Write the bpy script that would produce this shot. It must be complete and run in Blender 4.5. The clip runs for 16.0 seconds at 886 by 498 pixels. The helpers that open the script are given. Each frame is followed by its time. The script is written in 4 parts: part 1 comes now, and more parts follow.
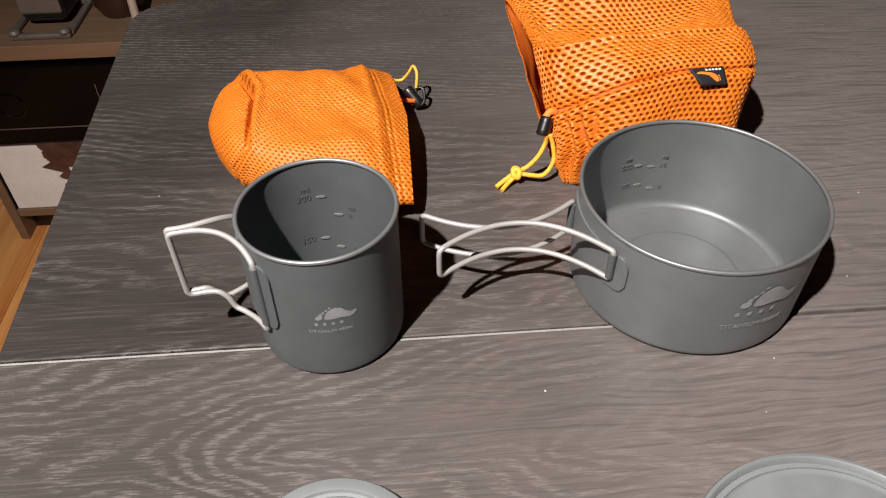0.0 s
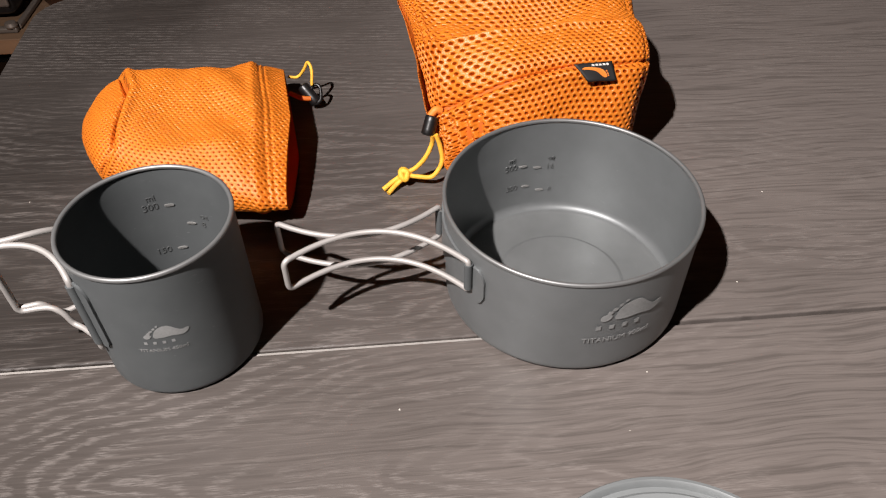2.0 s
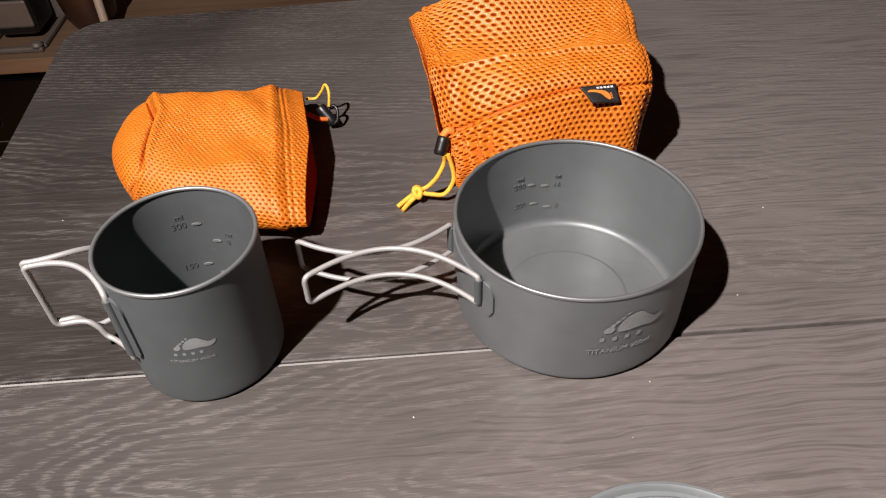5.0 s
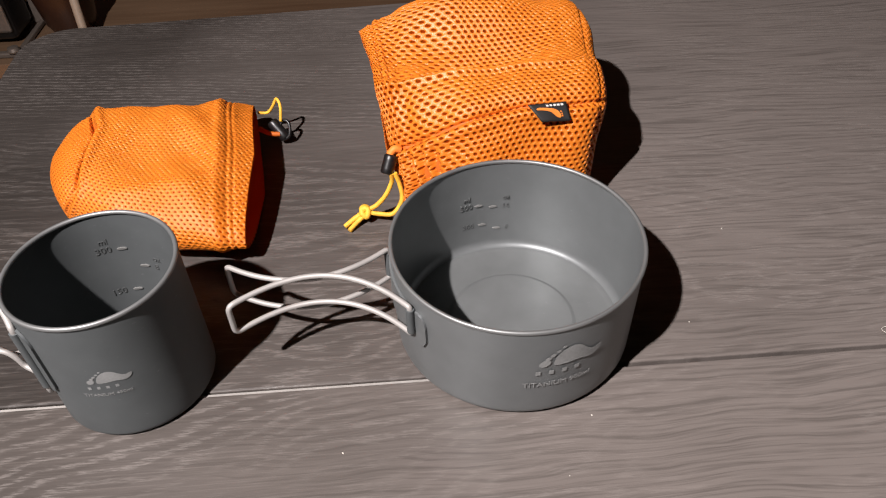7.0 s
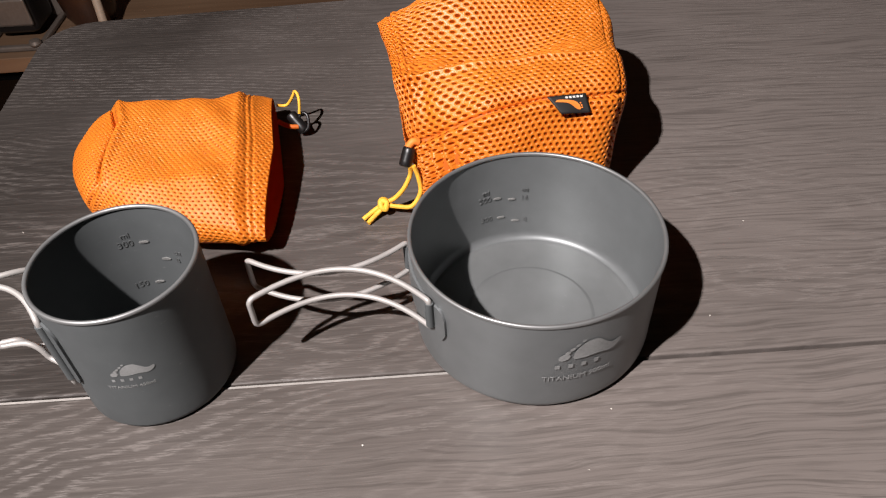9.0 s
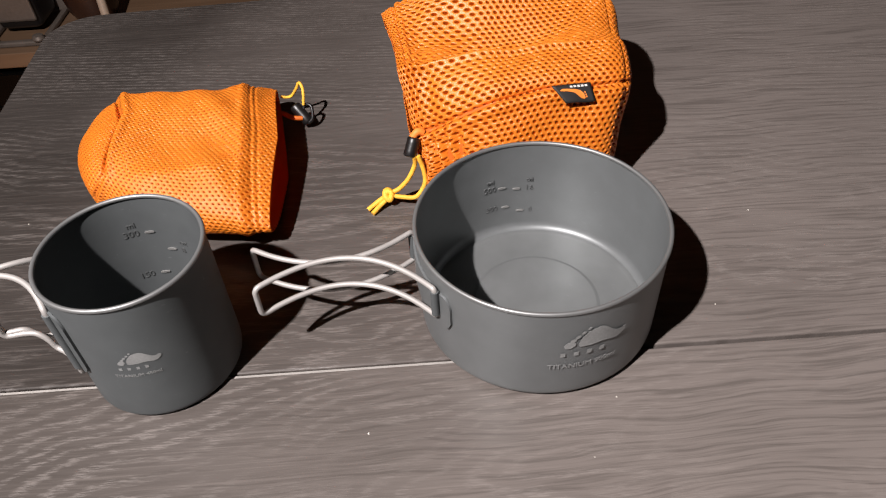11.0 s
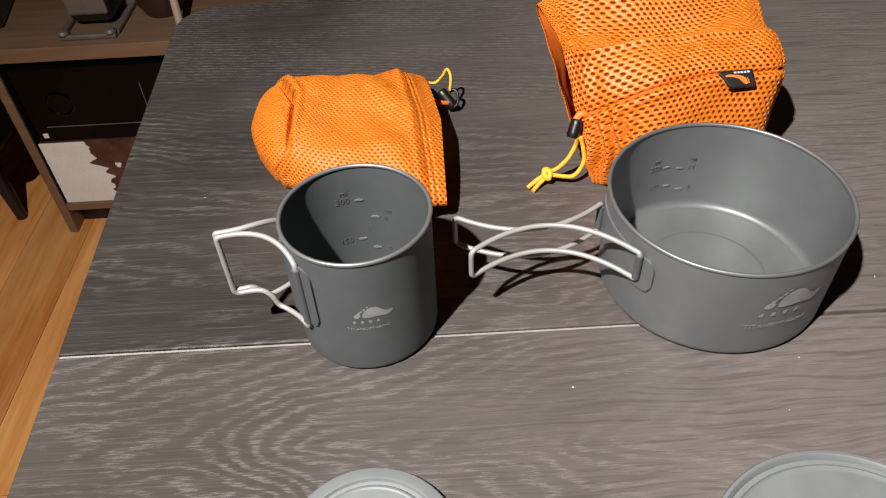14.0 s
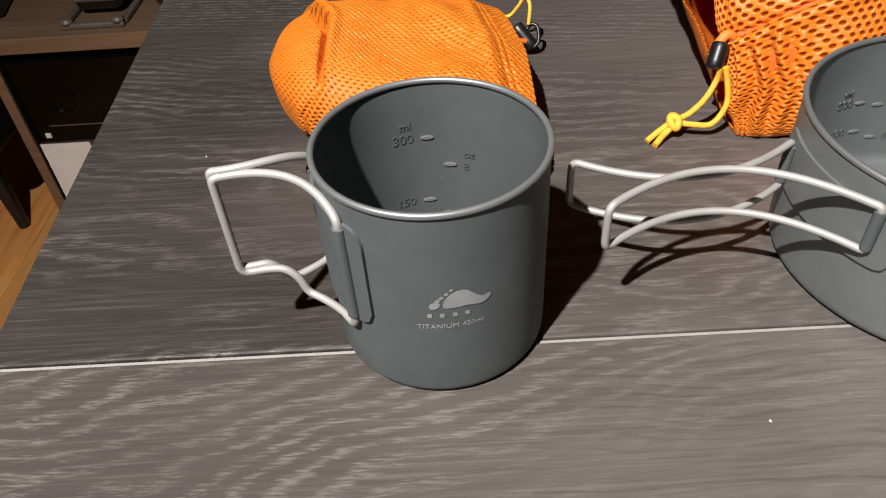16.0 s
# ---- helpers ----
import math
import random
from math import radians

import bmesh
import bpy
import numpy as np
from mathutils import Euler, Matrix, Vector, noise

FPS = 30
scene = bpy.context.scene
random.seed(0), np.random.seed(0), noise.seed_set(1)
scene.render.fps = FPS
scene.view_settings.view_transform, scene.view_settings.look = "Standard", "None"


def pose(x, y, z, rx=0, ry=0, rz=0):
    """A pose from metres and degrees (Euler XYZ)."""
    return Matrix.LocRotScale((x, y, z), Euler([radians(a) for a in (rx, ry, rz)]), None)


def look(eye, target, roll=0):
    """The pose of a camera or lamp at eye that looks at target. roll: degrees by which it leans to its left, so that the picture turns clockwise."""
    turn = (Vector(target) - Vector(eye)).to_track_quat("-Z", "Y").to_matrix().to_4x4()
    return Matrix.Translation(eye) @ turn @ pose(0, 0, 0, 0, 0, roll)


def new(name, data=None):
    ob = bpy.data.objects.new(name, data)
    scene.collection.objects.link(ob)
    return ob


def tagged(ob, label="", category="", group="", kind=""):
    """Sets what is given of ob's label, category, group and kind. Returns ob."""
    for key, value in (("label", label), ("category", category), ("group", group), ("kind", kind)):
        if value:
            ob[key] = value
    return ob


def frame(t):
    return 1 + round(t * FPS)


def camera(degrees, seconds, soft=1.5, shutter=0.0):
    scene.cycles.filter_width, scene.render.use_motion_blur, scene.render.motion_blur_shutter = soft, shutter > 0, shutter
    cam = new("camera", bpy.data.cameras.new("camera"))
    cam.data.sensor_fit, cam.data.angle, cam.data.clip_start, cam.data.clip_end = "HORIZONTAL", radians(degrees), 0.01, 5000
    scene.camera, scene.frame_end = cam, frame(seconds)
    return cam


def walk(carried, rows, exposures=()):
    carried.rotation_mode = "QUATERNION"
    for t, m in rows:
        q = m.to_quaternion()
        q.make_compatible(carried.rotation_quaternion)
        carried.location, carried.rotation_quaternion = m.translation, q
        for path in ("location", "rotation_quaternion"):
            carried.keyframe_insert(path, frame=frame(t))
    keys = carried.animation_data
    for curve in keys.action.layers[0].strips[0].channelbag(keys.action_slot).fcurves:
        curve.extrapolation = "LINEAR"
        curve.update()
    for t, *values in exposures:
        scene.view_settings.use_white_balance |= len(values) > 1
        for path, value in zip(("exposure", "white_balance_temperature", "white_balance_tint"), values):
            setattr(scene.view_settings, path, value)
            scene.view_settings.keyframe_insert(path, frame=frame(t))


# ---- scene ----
cam = camera(62.28, 16.0, soft=1.2)
PATH = [
    (0, (0.0405, -0.2748, 1.0578), (0.0944, 0.4531, 0.3743), -0.36),
    (0.5, (0.0580, -0.2713, 1.0560), (0.1148, 0.4540, 0.3700), -0.45),
    (1, (0.0884, -0.2669, 1.0540), (0.1458, 0.4581, 0.3677), -0.56),
    (1.5, (0.1115, -0.2611, 1.0536), (0.1676, 0.4610, 0.3640), -0.84),
    (2, (0.1153, -0.2580, 1.0498), (0.1688, 0.4601, 0.3559), -0.87),
    (2.5, (0.1157, -0.2585, 1.0483), (0.1630, 0.4565, 0.3509), -1.22),
    (3, (0.1139, -0.2662, 1.0516), (0.1509, 0.4499, 0.3547), -1.94),
    (3.5, (0.1115, -0.2736, 1.0557), (0.1377, 0.4430, 0.3587), -2.66),
    (6, (0.1313, -0.2585, 1.0687), (0.1718, 0.4767, 0.3921), -1.74),
    (6.5, (0.1472, -0.2490, 1.0628), (0.1833, 0.4828, 0.3823), -1.82),
    (7, (0.1506, -0.2525, 1.0635), (0.1859, 0.4780, 0.3815), -1.91),
    (7.5, (0.1519, -0.2558, 1.0640), (0.1784, 0.4744, 0.3813), -2.44),
    (8, (0.1515, -0.2555, 1.0641), (0.1706, 0.4723, 0.3785), -2.91),
    (8.5, (0.1493, -0.2541, 1.0631), (0.1612, 0.4709, 0.3745), -3.24),
    (9, (0.1500, -0.2510, 1.0649), (0.1606, 0.4712, 0.3732), -3.28),
    (11.5, (0.1472, -0.2547, 1.0624), (0.1532, 0.4635, 0.3666), -3.73),
    (12, (0.1425, -0.2558, 1.0637), (0.1514, 0.4620, 0.3675), -3.51),
    (12.5, (0.1358, -0.2571, 1.0610), (0.1407, 0.4600, 0.3641), -3.56),
    (13, (0.1053, -0.2628, 1.0588), (0.1099, 0.4543, 0.3619), -3.33),
    (13.5, (0.0700, -0.2742, 1.0623), (0.0723, 0.4434, 0.3658), -3.21),
    (14, (0.0415, -0.2831, 1.0737), (0.0472, 0.4386, 0.3815), -2.91),
    (14.5, (0.0191, -0.2913, 1.0703), (0.0361, 0.4361, 0.3843), -2.39),
    (15, (0.0126, -0.2566, 1.0326), (0.0390, 0.4752, 0.3516), -1.96),
    (15.5, (0.0109, -0.2189, 0.9809), (0.0192, 0.5165, 0.3033), -2.67),
    (16, (0.0058, -0.1979, 0.9627), (-0.0097, 0.5454, 0.2939), -3.96),
]
walk(cam, [(t, look(eye, target, roll)) for t, eye, target, roll in PATH],
     exposures=[(0, 0.03, 6500, 10), (2, 0.0, 6520, 11), (3.7, -0.07, 6540, 11.5), (6, 0.05, 6460, 12), (8, 0.05, 6450, 12), (12.5, 0.05, 6450, 11.5), (14, 0.03, 6460, 7.5), (15, 0.06, 6400, 5.5), (16, 0.04, 6380, 5)])

# ---------------------------------------------------------------- light
TT = 0.75                                   # height of the table top
world = bpy.data.worlds.new("room_dark")
scene.world = world
world.use_nodes = True
world.node_tree.nodes["Background"].inputs[0].default_value = (1.0, 0.72, 0.5, 1)
world.node_tree.nodes["Background"].inputs[1].default_value = 0.0006

lamp = bpy.data.lights.new("lamp", "SPOT")
lamp.energy, lamp.shadow_soft_size = 122.0, 0.012
lamp.spot_size, lamp.spot_blend = radians(168), 0.80
lamp.color = (1.0, 0.945, 0.92)
lamp_ob = new("lamp", lamp)
lamp_ob.matrix_basis = look((-0.297, -0.469, 1.701), (0.48, -0.04, 0.75))


# ---------------------------------------------------------------- node helpers
class Nodes:
    """Short hand for building one material's node tree."""

    def __init__(self, name):
        self.mat = bpy.data.materials.new(name)
        self.mat.use_nodes = True
        self.tree = self.mat.node_tree
        self.bsdf = self.tree.nodes["Principled BSDF"]

    def add(self, kind, **sets):
        n = self.tree.nodes.new(kind)
        for key, value in sets.items():
            if key in n.inputs:
                n.inputs[key].default_value = value
        return n

    def link(self, a, b):
        self.tree.links.new(a, b)

    def math(self, op, a, b=None, c=None):
        n = self.tree.nodes.new("ShaderNodeMath")
        n.operation = op
        for i, v in enumerate((a, b, c)):
            if v is None:
                continue
            if isinstance(v, (int, float)):
                n.inputs[i].default_value = v
            else:
                self.link(v, n.inputs[i])
        return n.outputs[0]

    def coords(self, which="Object", scale=(1, 1, 1), shift=(0, 0, 0)):
        t = self.tree.nodes.new("ShaderNodeTexCoord")
        m = self.tree.nodes.new("ShaderNodeMapping")
        m.inputs["Scale"].default_value = scale
        m.inputs["Location"].default_value = shift
        self.link(t.outputs[which], m.inputs["Vector"])
        return m.outputs[0]

    def noise(self, vec, scale, detail=2.0, rough=0.5):
        n = self.tree.nodes.new("ShaderNodeTexNoise")
        n.inputs["Scale"].default_value = scale
        n.inputs["Detail"].default_value = detail
        n.inputs["Roughness"].default_value = rough
        self.link(vec, n.inputs["Vector"])
        return n.outputs[0]

    def ramp(self, fac, stops):
        n = self.tree.nodes.new("ShaderNodeValToRGB")
        el = n.color_ramp.elements
        while len(el) < len(stops):
            el.new(0.5)
        for e, (p, c) in zip(el, stops):
            e.position = p
            e.color = (*c, 1) if len(c) == 3 else c
        self.link(fac, n.inputs[0])
        return n.outputs[0]

    def mix(self, fac, a, b, mode="MIX"):
        n = self.tree.nodes.new("ShaderNodeMix")
        n.data_type, n.blend_type = "RGBA", mode
        for sock, v in ((n.inputs[0], fac), (n.inputs[6], a), (n.inputs[7], b)):
            if isinstance(v, (int, float)):
                sock.default_value = v
            elif isinstance(v, tuple):
                sock.default_value = (*v, 1)
            else:
                self.link(v, sock)
        return n.outputs[2]

    def bump(self, height, strength, distance, normal=None):
        n = self.tree.nodes.new("ShaderNodeBump")
        n.inputs["Strength"].default_value = strength
        n.inputs["Distance"].default_value = distance
        self.link(height, n.inputs["Height"])
        if normal is not None:
            self.link(normal, n.inputs["Normal"])
        self.link(n.outputs[0], self.bsdf.inputs["Normal"])
        return n.outputs[0]

    def set(self, **sets):
        for key, value in sets.items():
            key = key.replace("_", " ")
            if isinstance(value, (int, float)):
                self.bsdf.inputs[key].default_value = value
            elif isinstance(value, tuple):
                self.bsdf.inputs[key].default_value = (*value, 1)
            else:
                self.link(value, self.bsdf.inputs[key])
        return self.mat


# ---------------------------------------------------------------- materials
def table_wood(name, axis, run_dir, shift, leaf_shade=1.0, bend=800.0):
    """Flat-sawn board: nested arches about the line y = axis that open along x, drawn by short pale pores."""
    n = Nodes(name)
    place = n.coords("Object", (1, 1, 1))
    sep = n.tree.nodes.new("ShaderNodeSeparateXYZ")
    n.link(place, sep.inputs[0])
    x, y = sep.outputs[0], sep.outputs[1]
    slow = n.noise(n.coords("Object", (6.0, 17.0, 1.0), (shift, 0.2, 0)), 1.0, 2.5, 0.55)
    wob = n.noise(n.coords("Object", (70.0, 420.0, 1.0)), 1.0, 3.0, 0.7)
    d = n.math("ABSOLUTE", n.math("ADD", n.math("SUBTRACT", y, axis), n.math("MULTIPLY", n.math("SUBTRACT", slow, 0.5), 0.05)))
    arch = n.math("ADD", n.math("MULTIPLY", d, 46.0), n.math("MULTIPLY", n.math("MULTIPLY", d, d), bend))
    field = n.math("SUBTRACT", n.math("MULTIPLY", x, 33.0 * run_dir), arch)
    field = n.math("ADD", n.math("ADD", field, n.math("MULTIPLY", slow, 13.0)), n.math("MULTIPLY", wob, 0.9))
    tooth = n.math("ABSOLUTE", n.math("SUBTRACT", n.math("FRACT", n.math("ADD", field, 40.0)), 0.5))
    line = n.ramp(tooth, [(0.0, (1, 1, 1)), (0.13, (0.85, 0.85, 0.85)), (0.29, (0, 0, 0))])
    pores = n.noise(n.coords("Object", (120.0, 1100.0, 1.0)), 1.0, 2.0, 0.7)
    pore = n.ramp(pores, [(0.42, (0.05, 0.05, 0.05)), (0.62, (1, 1, 1))])
    blot = n.noise(n.coords("Object", (7.0, 22.0, 1.0), (3 + shift, 1, 0)), 1.0, 2.0)
    strong = n.ramp(blot, [(0.34, (0.06, 0.06, 0.06)), (0.60, (1, 1, 1))])
    grain = n.math("MULTIPLY", n.math("MULTIPLY", line, pore), strong)
    fine = n.noise(n.coords("Object", (17.0, 1050.0, 1.0)), 1.0, 3.0, 0.6)
    streak = n.noise(n.coords("Object", (14.0, 190.0, 1.0)), 1.0, 3.0, 0.6)
    cloud = n.noise(n.coords("Object", (5.0, 9.0, 1.0), (shift, 4, 0)), 1.0, 3.0)
    base = n.mix(fine, (0.044, 0.037, 0.033), (0.084, 0.071, 0.064))
    base = n.mix(n.ramp(streak, [(0.38, (0, 0, 0)), (0.62, (1, 1, 1))]), n.mix(0.45, base, (0.042, 0.035, 0.031)), base)
    base = n.mix(n.math("MULTIPLY", n.ramp(cloud, [(0.35, (0, 0, 0)), (0.7, (1, 1, 1))]), 0.35), base, (0.115, 0.098, 0.089))
    # base colour scaled down in place of weaker light on the leaf
    base = n.mix(1.0, base, (leaf_shade, leaf_shade, leaf_shade), "MULTIPLY")
    # paler towards the plain +x end: that side's brightness is painted into the colour
    lit_end = n.ramp(n.math("ADD", n.math("MULTIPLY", x, 1.6), n.math("MULTIPLY", cloud, 0.5)), [(0.10, (0, 0, 0)), (0.85, (1, 1, 1))])
    base = n.mix(n.math("MULTIPLY", lit_end, 0.80), base, (0.205, 0.175, 0.160))
    # fine dark pore lines that run along the boards everywhere
    wavy = n.tree.nodes.new("ShaderNodeCombineXYZ")
    n.link(n.math("MULTIPLY", x, 13.0), wavy.inputs[0])
    n.link(n.math("MULTIPLY", n.math("ADD", y, n.math("MULTIPLY", slow, 0.034)), 400.0), wavy.inputs[1])
    lines = n.noise(wavy.outputs[0], 1.0, 3.0, 0.65)
    lines = n.ramp(lines, [(0.36, (1, 1, 1)), (0.54, (0, 0, 0))])
    base = n.mix(n.math("MULTIPLY", lines, 0.48), base, (0.050, 0.042, 0.037))
    pale = n.ramp(fine, [(0.55, (0, 0, 0)), (0.72, (1, 1, 1))])
    base = n.mix(n.math("MULTIPLY", pale, 0.15), base, (0.25, 0.215, 0.195))
    colour = n.mix(n.math("MULTIPLY", grain, 0.29), base, (0.30, 0.265, 0.245))
    height = n.math("ADD", n.math("MULTIPLY", grain, 0.7), n.math("ADD", n.math("MULTIPLY", fine, 0.35), n.math("MULTIPLY", streak, 0.3)))
    n.bump(height, 0.26, 0.0006)
    rough = n.math("MULTIPLY_ADD", fine, 0.14, n.math("MULTIPLY_ADD", grain, 0.08, 0.32))
    return n.set(Base_Color=colour, Roughness=rough, Specular_IOR_Level=0.5)


def titanium(name, colour, rough, metal=0.85, grain=1.0, gloss=0.5):
    n = Nodes(name)
    vec = n.coords("Object")
    blast = n.noise(vec, 2600.0, 2.0, 0.6)
    cloud = n.noise(vec, 55.0, 3.0, 0.55)
    c = n.mix(n.ramp(cloud, [(0.3, (0, 0, 0)), (0.7, (1, 1, 1))]), tuple(v * 0.93 for v in colour), tuple(v * 1.06 for v in colour))
    scuff = n.ramp(n.noise(n.coords("Object", (260, 260, 900)), 1.0, 2.0, 0.7), [(0.70, (0, 0, 0)), (0.76, (1, 1, 1))])
    c = n.mix(n.math("MULTIPLY", scuff, 0.10), c, (0.6, 0.6, 0.6))
    n.bump(blast, 0.10 * grain, 0.0002)
    return n.set(Base_Color=c, Roughness=n.math("MULTIPLY_ADD", cloud, 0.08, rough - 0.04), Metallic=metal, Specular_IOR_Level=gloss)


def mesh_fabric(name, deep, bright, ca=0.0040, cb=0.0027):
    """Air-mesh cloth: staggered eyelets, coloured deeper for the shade inside them, between bright cords. UV is in
    metres.
    """
    n = Nodes(name)
    t = n.tree.nodes.new("ShaderNodeTexCoord")
    sep = n.tree.nodes.new("ShaderNodeSeparateXYZ")
    n.link(t.outputs["UV"], sep.inputs[0])
    wob = n.math("MULTIPLY", n.math("SUBTRACT", n.noise(t.outputs["UV"], 120.0, 2.0), 0.5), 0.25)
    v = n.math("ADD", n.math("DIVIDE", sep.outputs[1], cb), wob)
    row = n.math("FLOOR", v)
    half = n.math("MULTIPLY", n.math("MODULO", n.math("ABSOLUTE", row), 2.0), 0.5)
    u = n.math("ADD", n.math("ADD", n.math("DIVIDE", sep.outputs[0], ca), half), wob)
    fv = n.math("MULTIPLY", n.math("SUBTRACT", n.math("FRACT", v), 0.5), 0.95)
    fu = n.math("ADD", n.math("MULTIPLY", n.math("SUBTRACT", n.math("FRACT", u), 0.5), 1.12), n.math("MULTIPLY", fv, 0.30))
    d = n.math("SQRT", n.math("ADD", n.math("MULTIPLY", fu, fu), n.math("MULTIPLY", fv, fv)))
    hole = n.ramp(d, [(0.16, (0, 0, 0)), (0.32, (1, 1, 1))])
    yarn = n.noise(n.coords("UV", (1, 1, 1)), 1500.0, 2.0, 0.6)
    tint = n.noise(n.coords("UV", (1, 1, 1)), 35.0, 2.0)
    cord = n.mix(n.math("MULTIPLY_ADD", yarn, 0.6, n.math("MULTIPLY", tint, 0.4)), tuple(c * 0.72 for c in bright), bright)
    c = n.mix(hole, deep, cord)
    n.bump(n.math("ADD", hole, n.math("MULTIPLY", yarn, 0.4)), 0.8, 0.0010)
    n.set(Base_Color=c, Roughness=0.38, Specular_IOR_Level=n.math("MULTIPLY", hole, 0.70))
    return thin_cloth(n, c, 0.22)


def thin_cloth(n, colour, share):
    """Adds the light that thin cloth lets through."""
    glow = n.tree.nodes.new("ShaderNodeBsdfTranslucent")
    if isinstance(colour, tuple):
        glow.inputs[0].default_value = (*colour, 1)
    else:
        n.link(colour, glow.inputs[0])
    both = n.tree.nodes.new("ShaderNodeMixShader")
    both.inputs[0].default_value = share
    n.link(n.bsdf.outputs[0], both.inputs[1])
    n.link(glow.outputs[0], both.inputs[2])
    n.link(both.outputs[0], n.tree.nodes["Material Output"].inputs["Surface"])
    return n.mat


def lining_cloth(name, colour):
    n = Nodes(name)
    weave = n.noise(n.coords("Object"), 900.0, 2.0, 0.6)
    fold = n.noise(n.coords("Object"), 60.0, 2.0)
    c = n.mix(n.math("MULTIPLY_ADD", weave, 0.5, n.math("MULTIPLY", fold, 0.5)), tuple(v * 0.8 for v in colour), colour)
    n.bump(weave, 0.3, 0.0004)
    n.set(Base_Color=c, Roughness=0.6)
    return thin_cloth(n, c, 0.40)


def plain(name, colour, rough=0.5, metal=0.0, scale=90.0, spread=0.18, bump=0.12, dist=0.0005, gloss=0.5):
    n = Nodes(name)
    vec = n.coords("Object")
    big = n.noise(vec, scale * 0.12, 3.0)
    small = n.noise(vec, scale, 3.0, 0.6)
    f = n.math("MULTIPLY_ADD", small, 0.5, n.math("MULTIPLY", big, 0.5))
    c = n.mix(n.ramp(f, [(0.3, (0, 0, 0)), (0.7, (1, 1, 1))]), tuple(v * (1 - spread) for v in colour), tuple(v * (1 + spread) for v in colour))
    n.bump(small, bump, dist)
    return n.set(Base_Color=c, Roughness=rough, Metallic=metal, Specular_IOR_Level=gloss)


def oak(name, dark, light, along=(1, 0, 0), rough=0.45, contrast=1.0):
    n = Nodes(name)
    sx = tuple(4.0 if a else 55.0 for a in along)
    info = n.tree.nodes.new("ShaderNodeObjectInfo")
    t = n.tree.nodes.new("ShaderNodeTexCoord")
    add = n.tree.nodes.new("ShaderNodeVectorMath")
    add.operation = "ADD"
    n.link(t.outputs["Object"], add.inputs[0])
    comb = n.tree.nodes.new("ShaderNodeCombineXYZ")
    for i in range(3):
        n.link(n.math("MULTIPLY", info.outputs["Random"], 7.0 + 3 * i), comb.inputs[i])
    n.link(comb.outputs[0], add.inputs[1])
    m = n.tree.nodes.new("ShaderNodeMapping")
    m.inputs["Scale"].default_value = sx
    n.link(add.outputs[0], m.inputs["Vector"])
    grain = n.noise(m.outputs[0], 1.0, 4.0, 0.6)
    m2 = n.tree.nodes.new("ShaderNodeMapping")
    m2.inputs["Scale"].default_value = tuple(1.3 if a else 9.0 for a in along)
    n.link(add.outputs[0], m2.inputs["Vector"])
    figure = n.noise(m2.outputs[0], 1.0, 2.0)
    f = n.math("ADD", n.math("MULTIPLY", grain, 0.55), n.math("MULTIPLY", figure, 0.45))
    c = n.mix(n.ramp(f, [(0.34, (0, 0, 0)), (0.66, (1, 1, 1))]), dark, light)
    shade = n.math("MULTIPLY_ADD", info.outputs["Random"], 0.3 * contrast, 1.0 - 0.15 * contrast)
    hsv = n.tree.nodes.new("ShaderNodeHueSaturation")
    n.link(c, hsv.inputs["Color"])
    n.link(shade, hsv.inputs["Value"])
    n.bump(grain, 0.15, 0.0006)
    return n.set(Base_Color=hsv.outputs[0], Roughness=rough)


def brown_print():
    """Dark reddish-brown printed card with soft blotches."""
    n = Nodes("brown_print")
    vec = n.coords("Object")
    tone = n.math("MULTIPLY_ADD", n.noise(vec, 60.0, 3.0), 0.5, n.math("MULTIPLY", n.noise(vec, 14.0, 3.0), 0.5))
    return n.set(Base_Color=n.mix(n.ramp(tone, [(0.35, (0, 0, 0)), (0.65, (1, 1, 1))]), (0.022, 0.009, 0.007), (0.10, 0.042, 0.032)), Roughness=0.5)


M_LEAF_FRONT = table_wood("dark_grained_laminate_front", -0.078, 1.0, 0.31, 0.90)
# back leaf coloured darker to imitate the light falling off behind
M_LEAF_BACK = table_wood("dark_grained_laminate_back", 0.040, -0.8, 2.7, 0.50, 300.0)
M_EDGE = plain("table_edge_dark", (0.05, 0.044, 0.04), 0.5, 0, 300)
M_GROOVE = plain("groove_bevel_lit", (0.30, 0.28, 0.26), 0.5, 0, 500)
M_TI = titanium("blasted_titanium", (0.096, 0.103, 0.105), 0.55, 0.10, 1.0, 0.12)
M_TI_POT = titanium("blasted_titanium_light", (0.180, 0.189, 0.191), 0.43, 0.42, 1.0, 0.25)
# pot floor coloured lighter than its wall, imitating the stronger reflection there
M_TI_BASE = titanium("pressed_titanium_base_lit", (0.22, 0.228, 0.228), 0.44, 0.50)
M_TI_RIM = titanium("bare_titanium_rim", (0.23, 0.232, 0.23), 0.45, 0.6, 0.5)
M_WIRE = titanium("titanium_wire", (0.38, 0.358, 0.34), 0.52, 0.30, 0.4)
M_LID = titanium("lid_titanium", (0.225, 0.238, 0.240), 0.52, 0.3)
M_ETCH = plain("etched_grey", (0.25, 0.252, 0.248), 0.6, 0.0, 800)
M_MARK = titanium("raised_mark", (0.30, 0.295, 0.285), 0.44, 0.5, 0.3)
M_DIGIT = titanium("raised_digit", (0.19, 0.196, 0.196), 0.48, 0.7, 0.3)
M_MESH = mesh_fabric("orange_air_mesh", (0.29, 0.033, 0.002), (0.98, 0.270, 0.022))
M_LINER = lining_cloth("orange_lining", (0.85, 0.20, 0.02))
M_CORD = plain("yellow_cord", (0.86, 0.45, 0.04), 0.6, 0, 1500, 0.3, 0.6)
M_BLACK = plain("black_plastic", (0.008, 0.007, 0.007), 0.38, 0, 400)
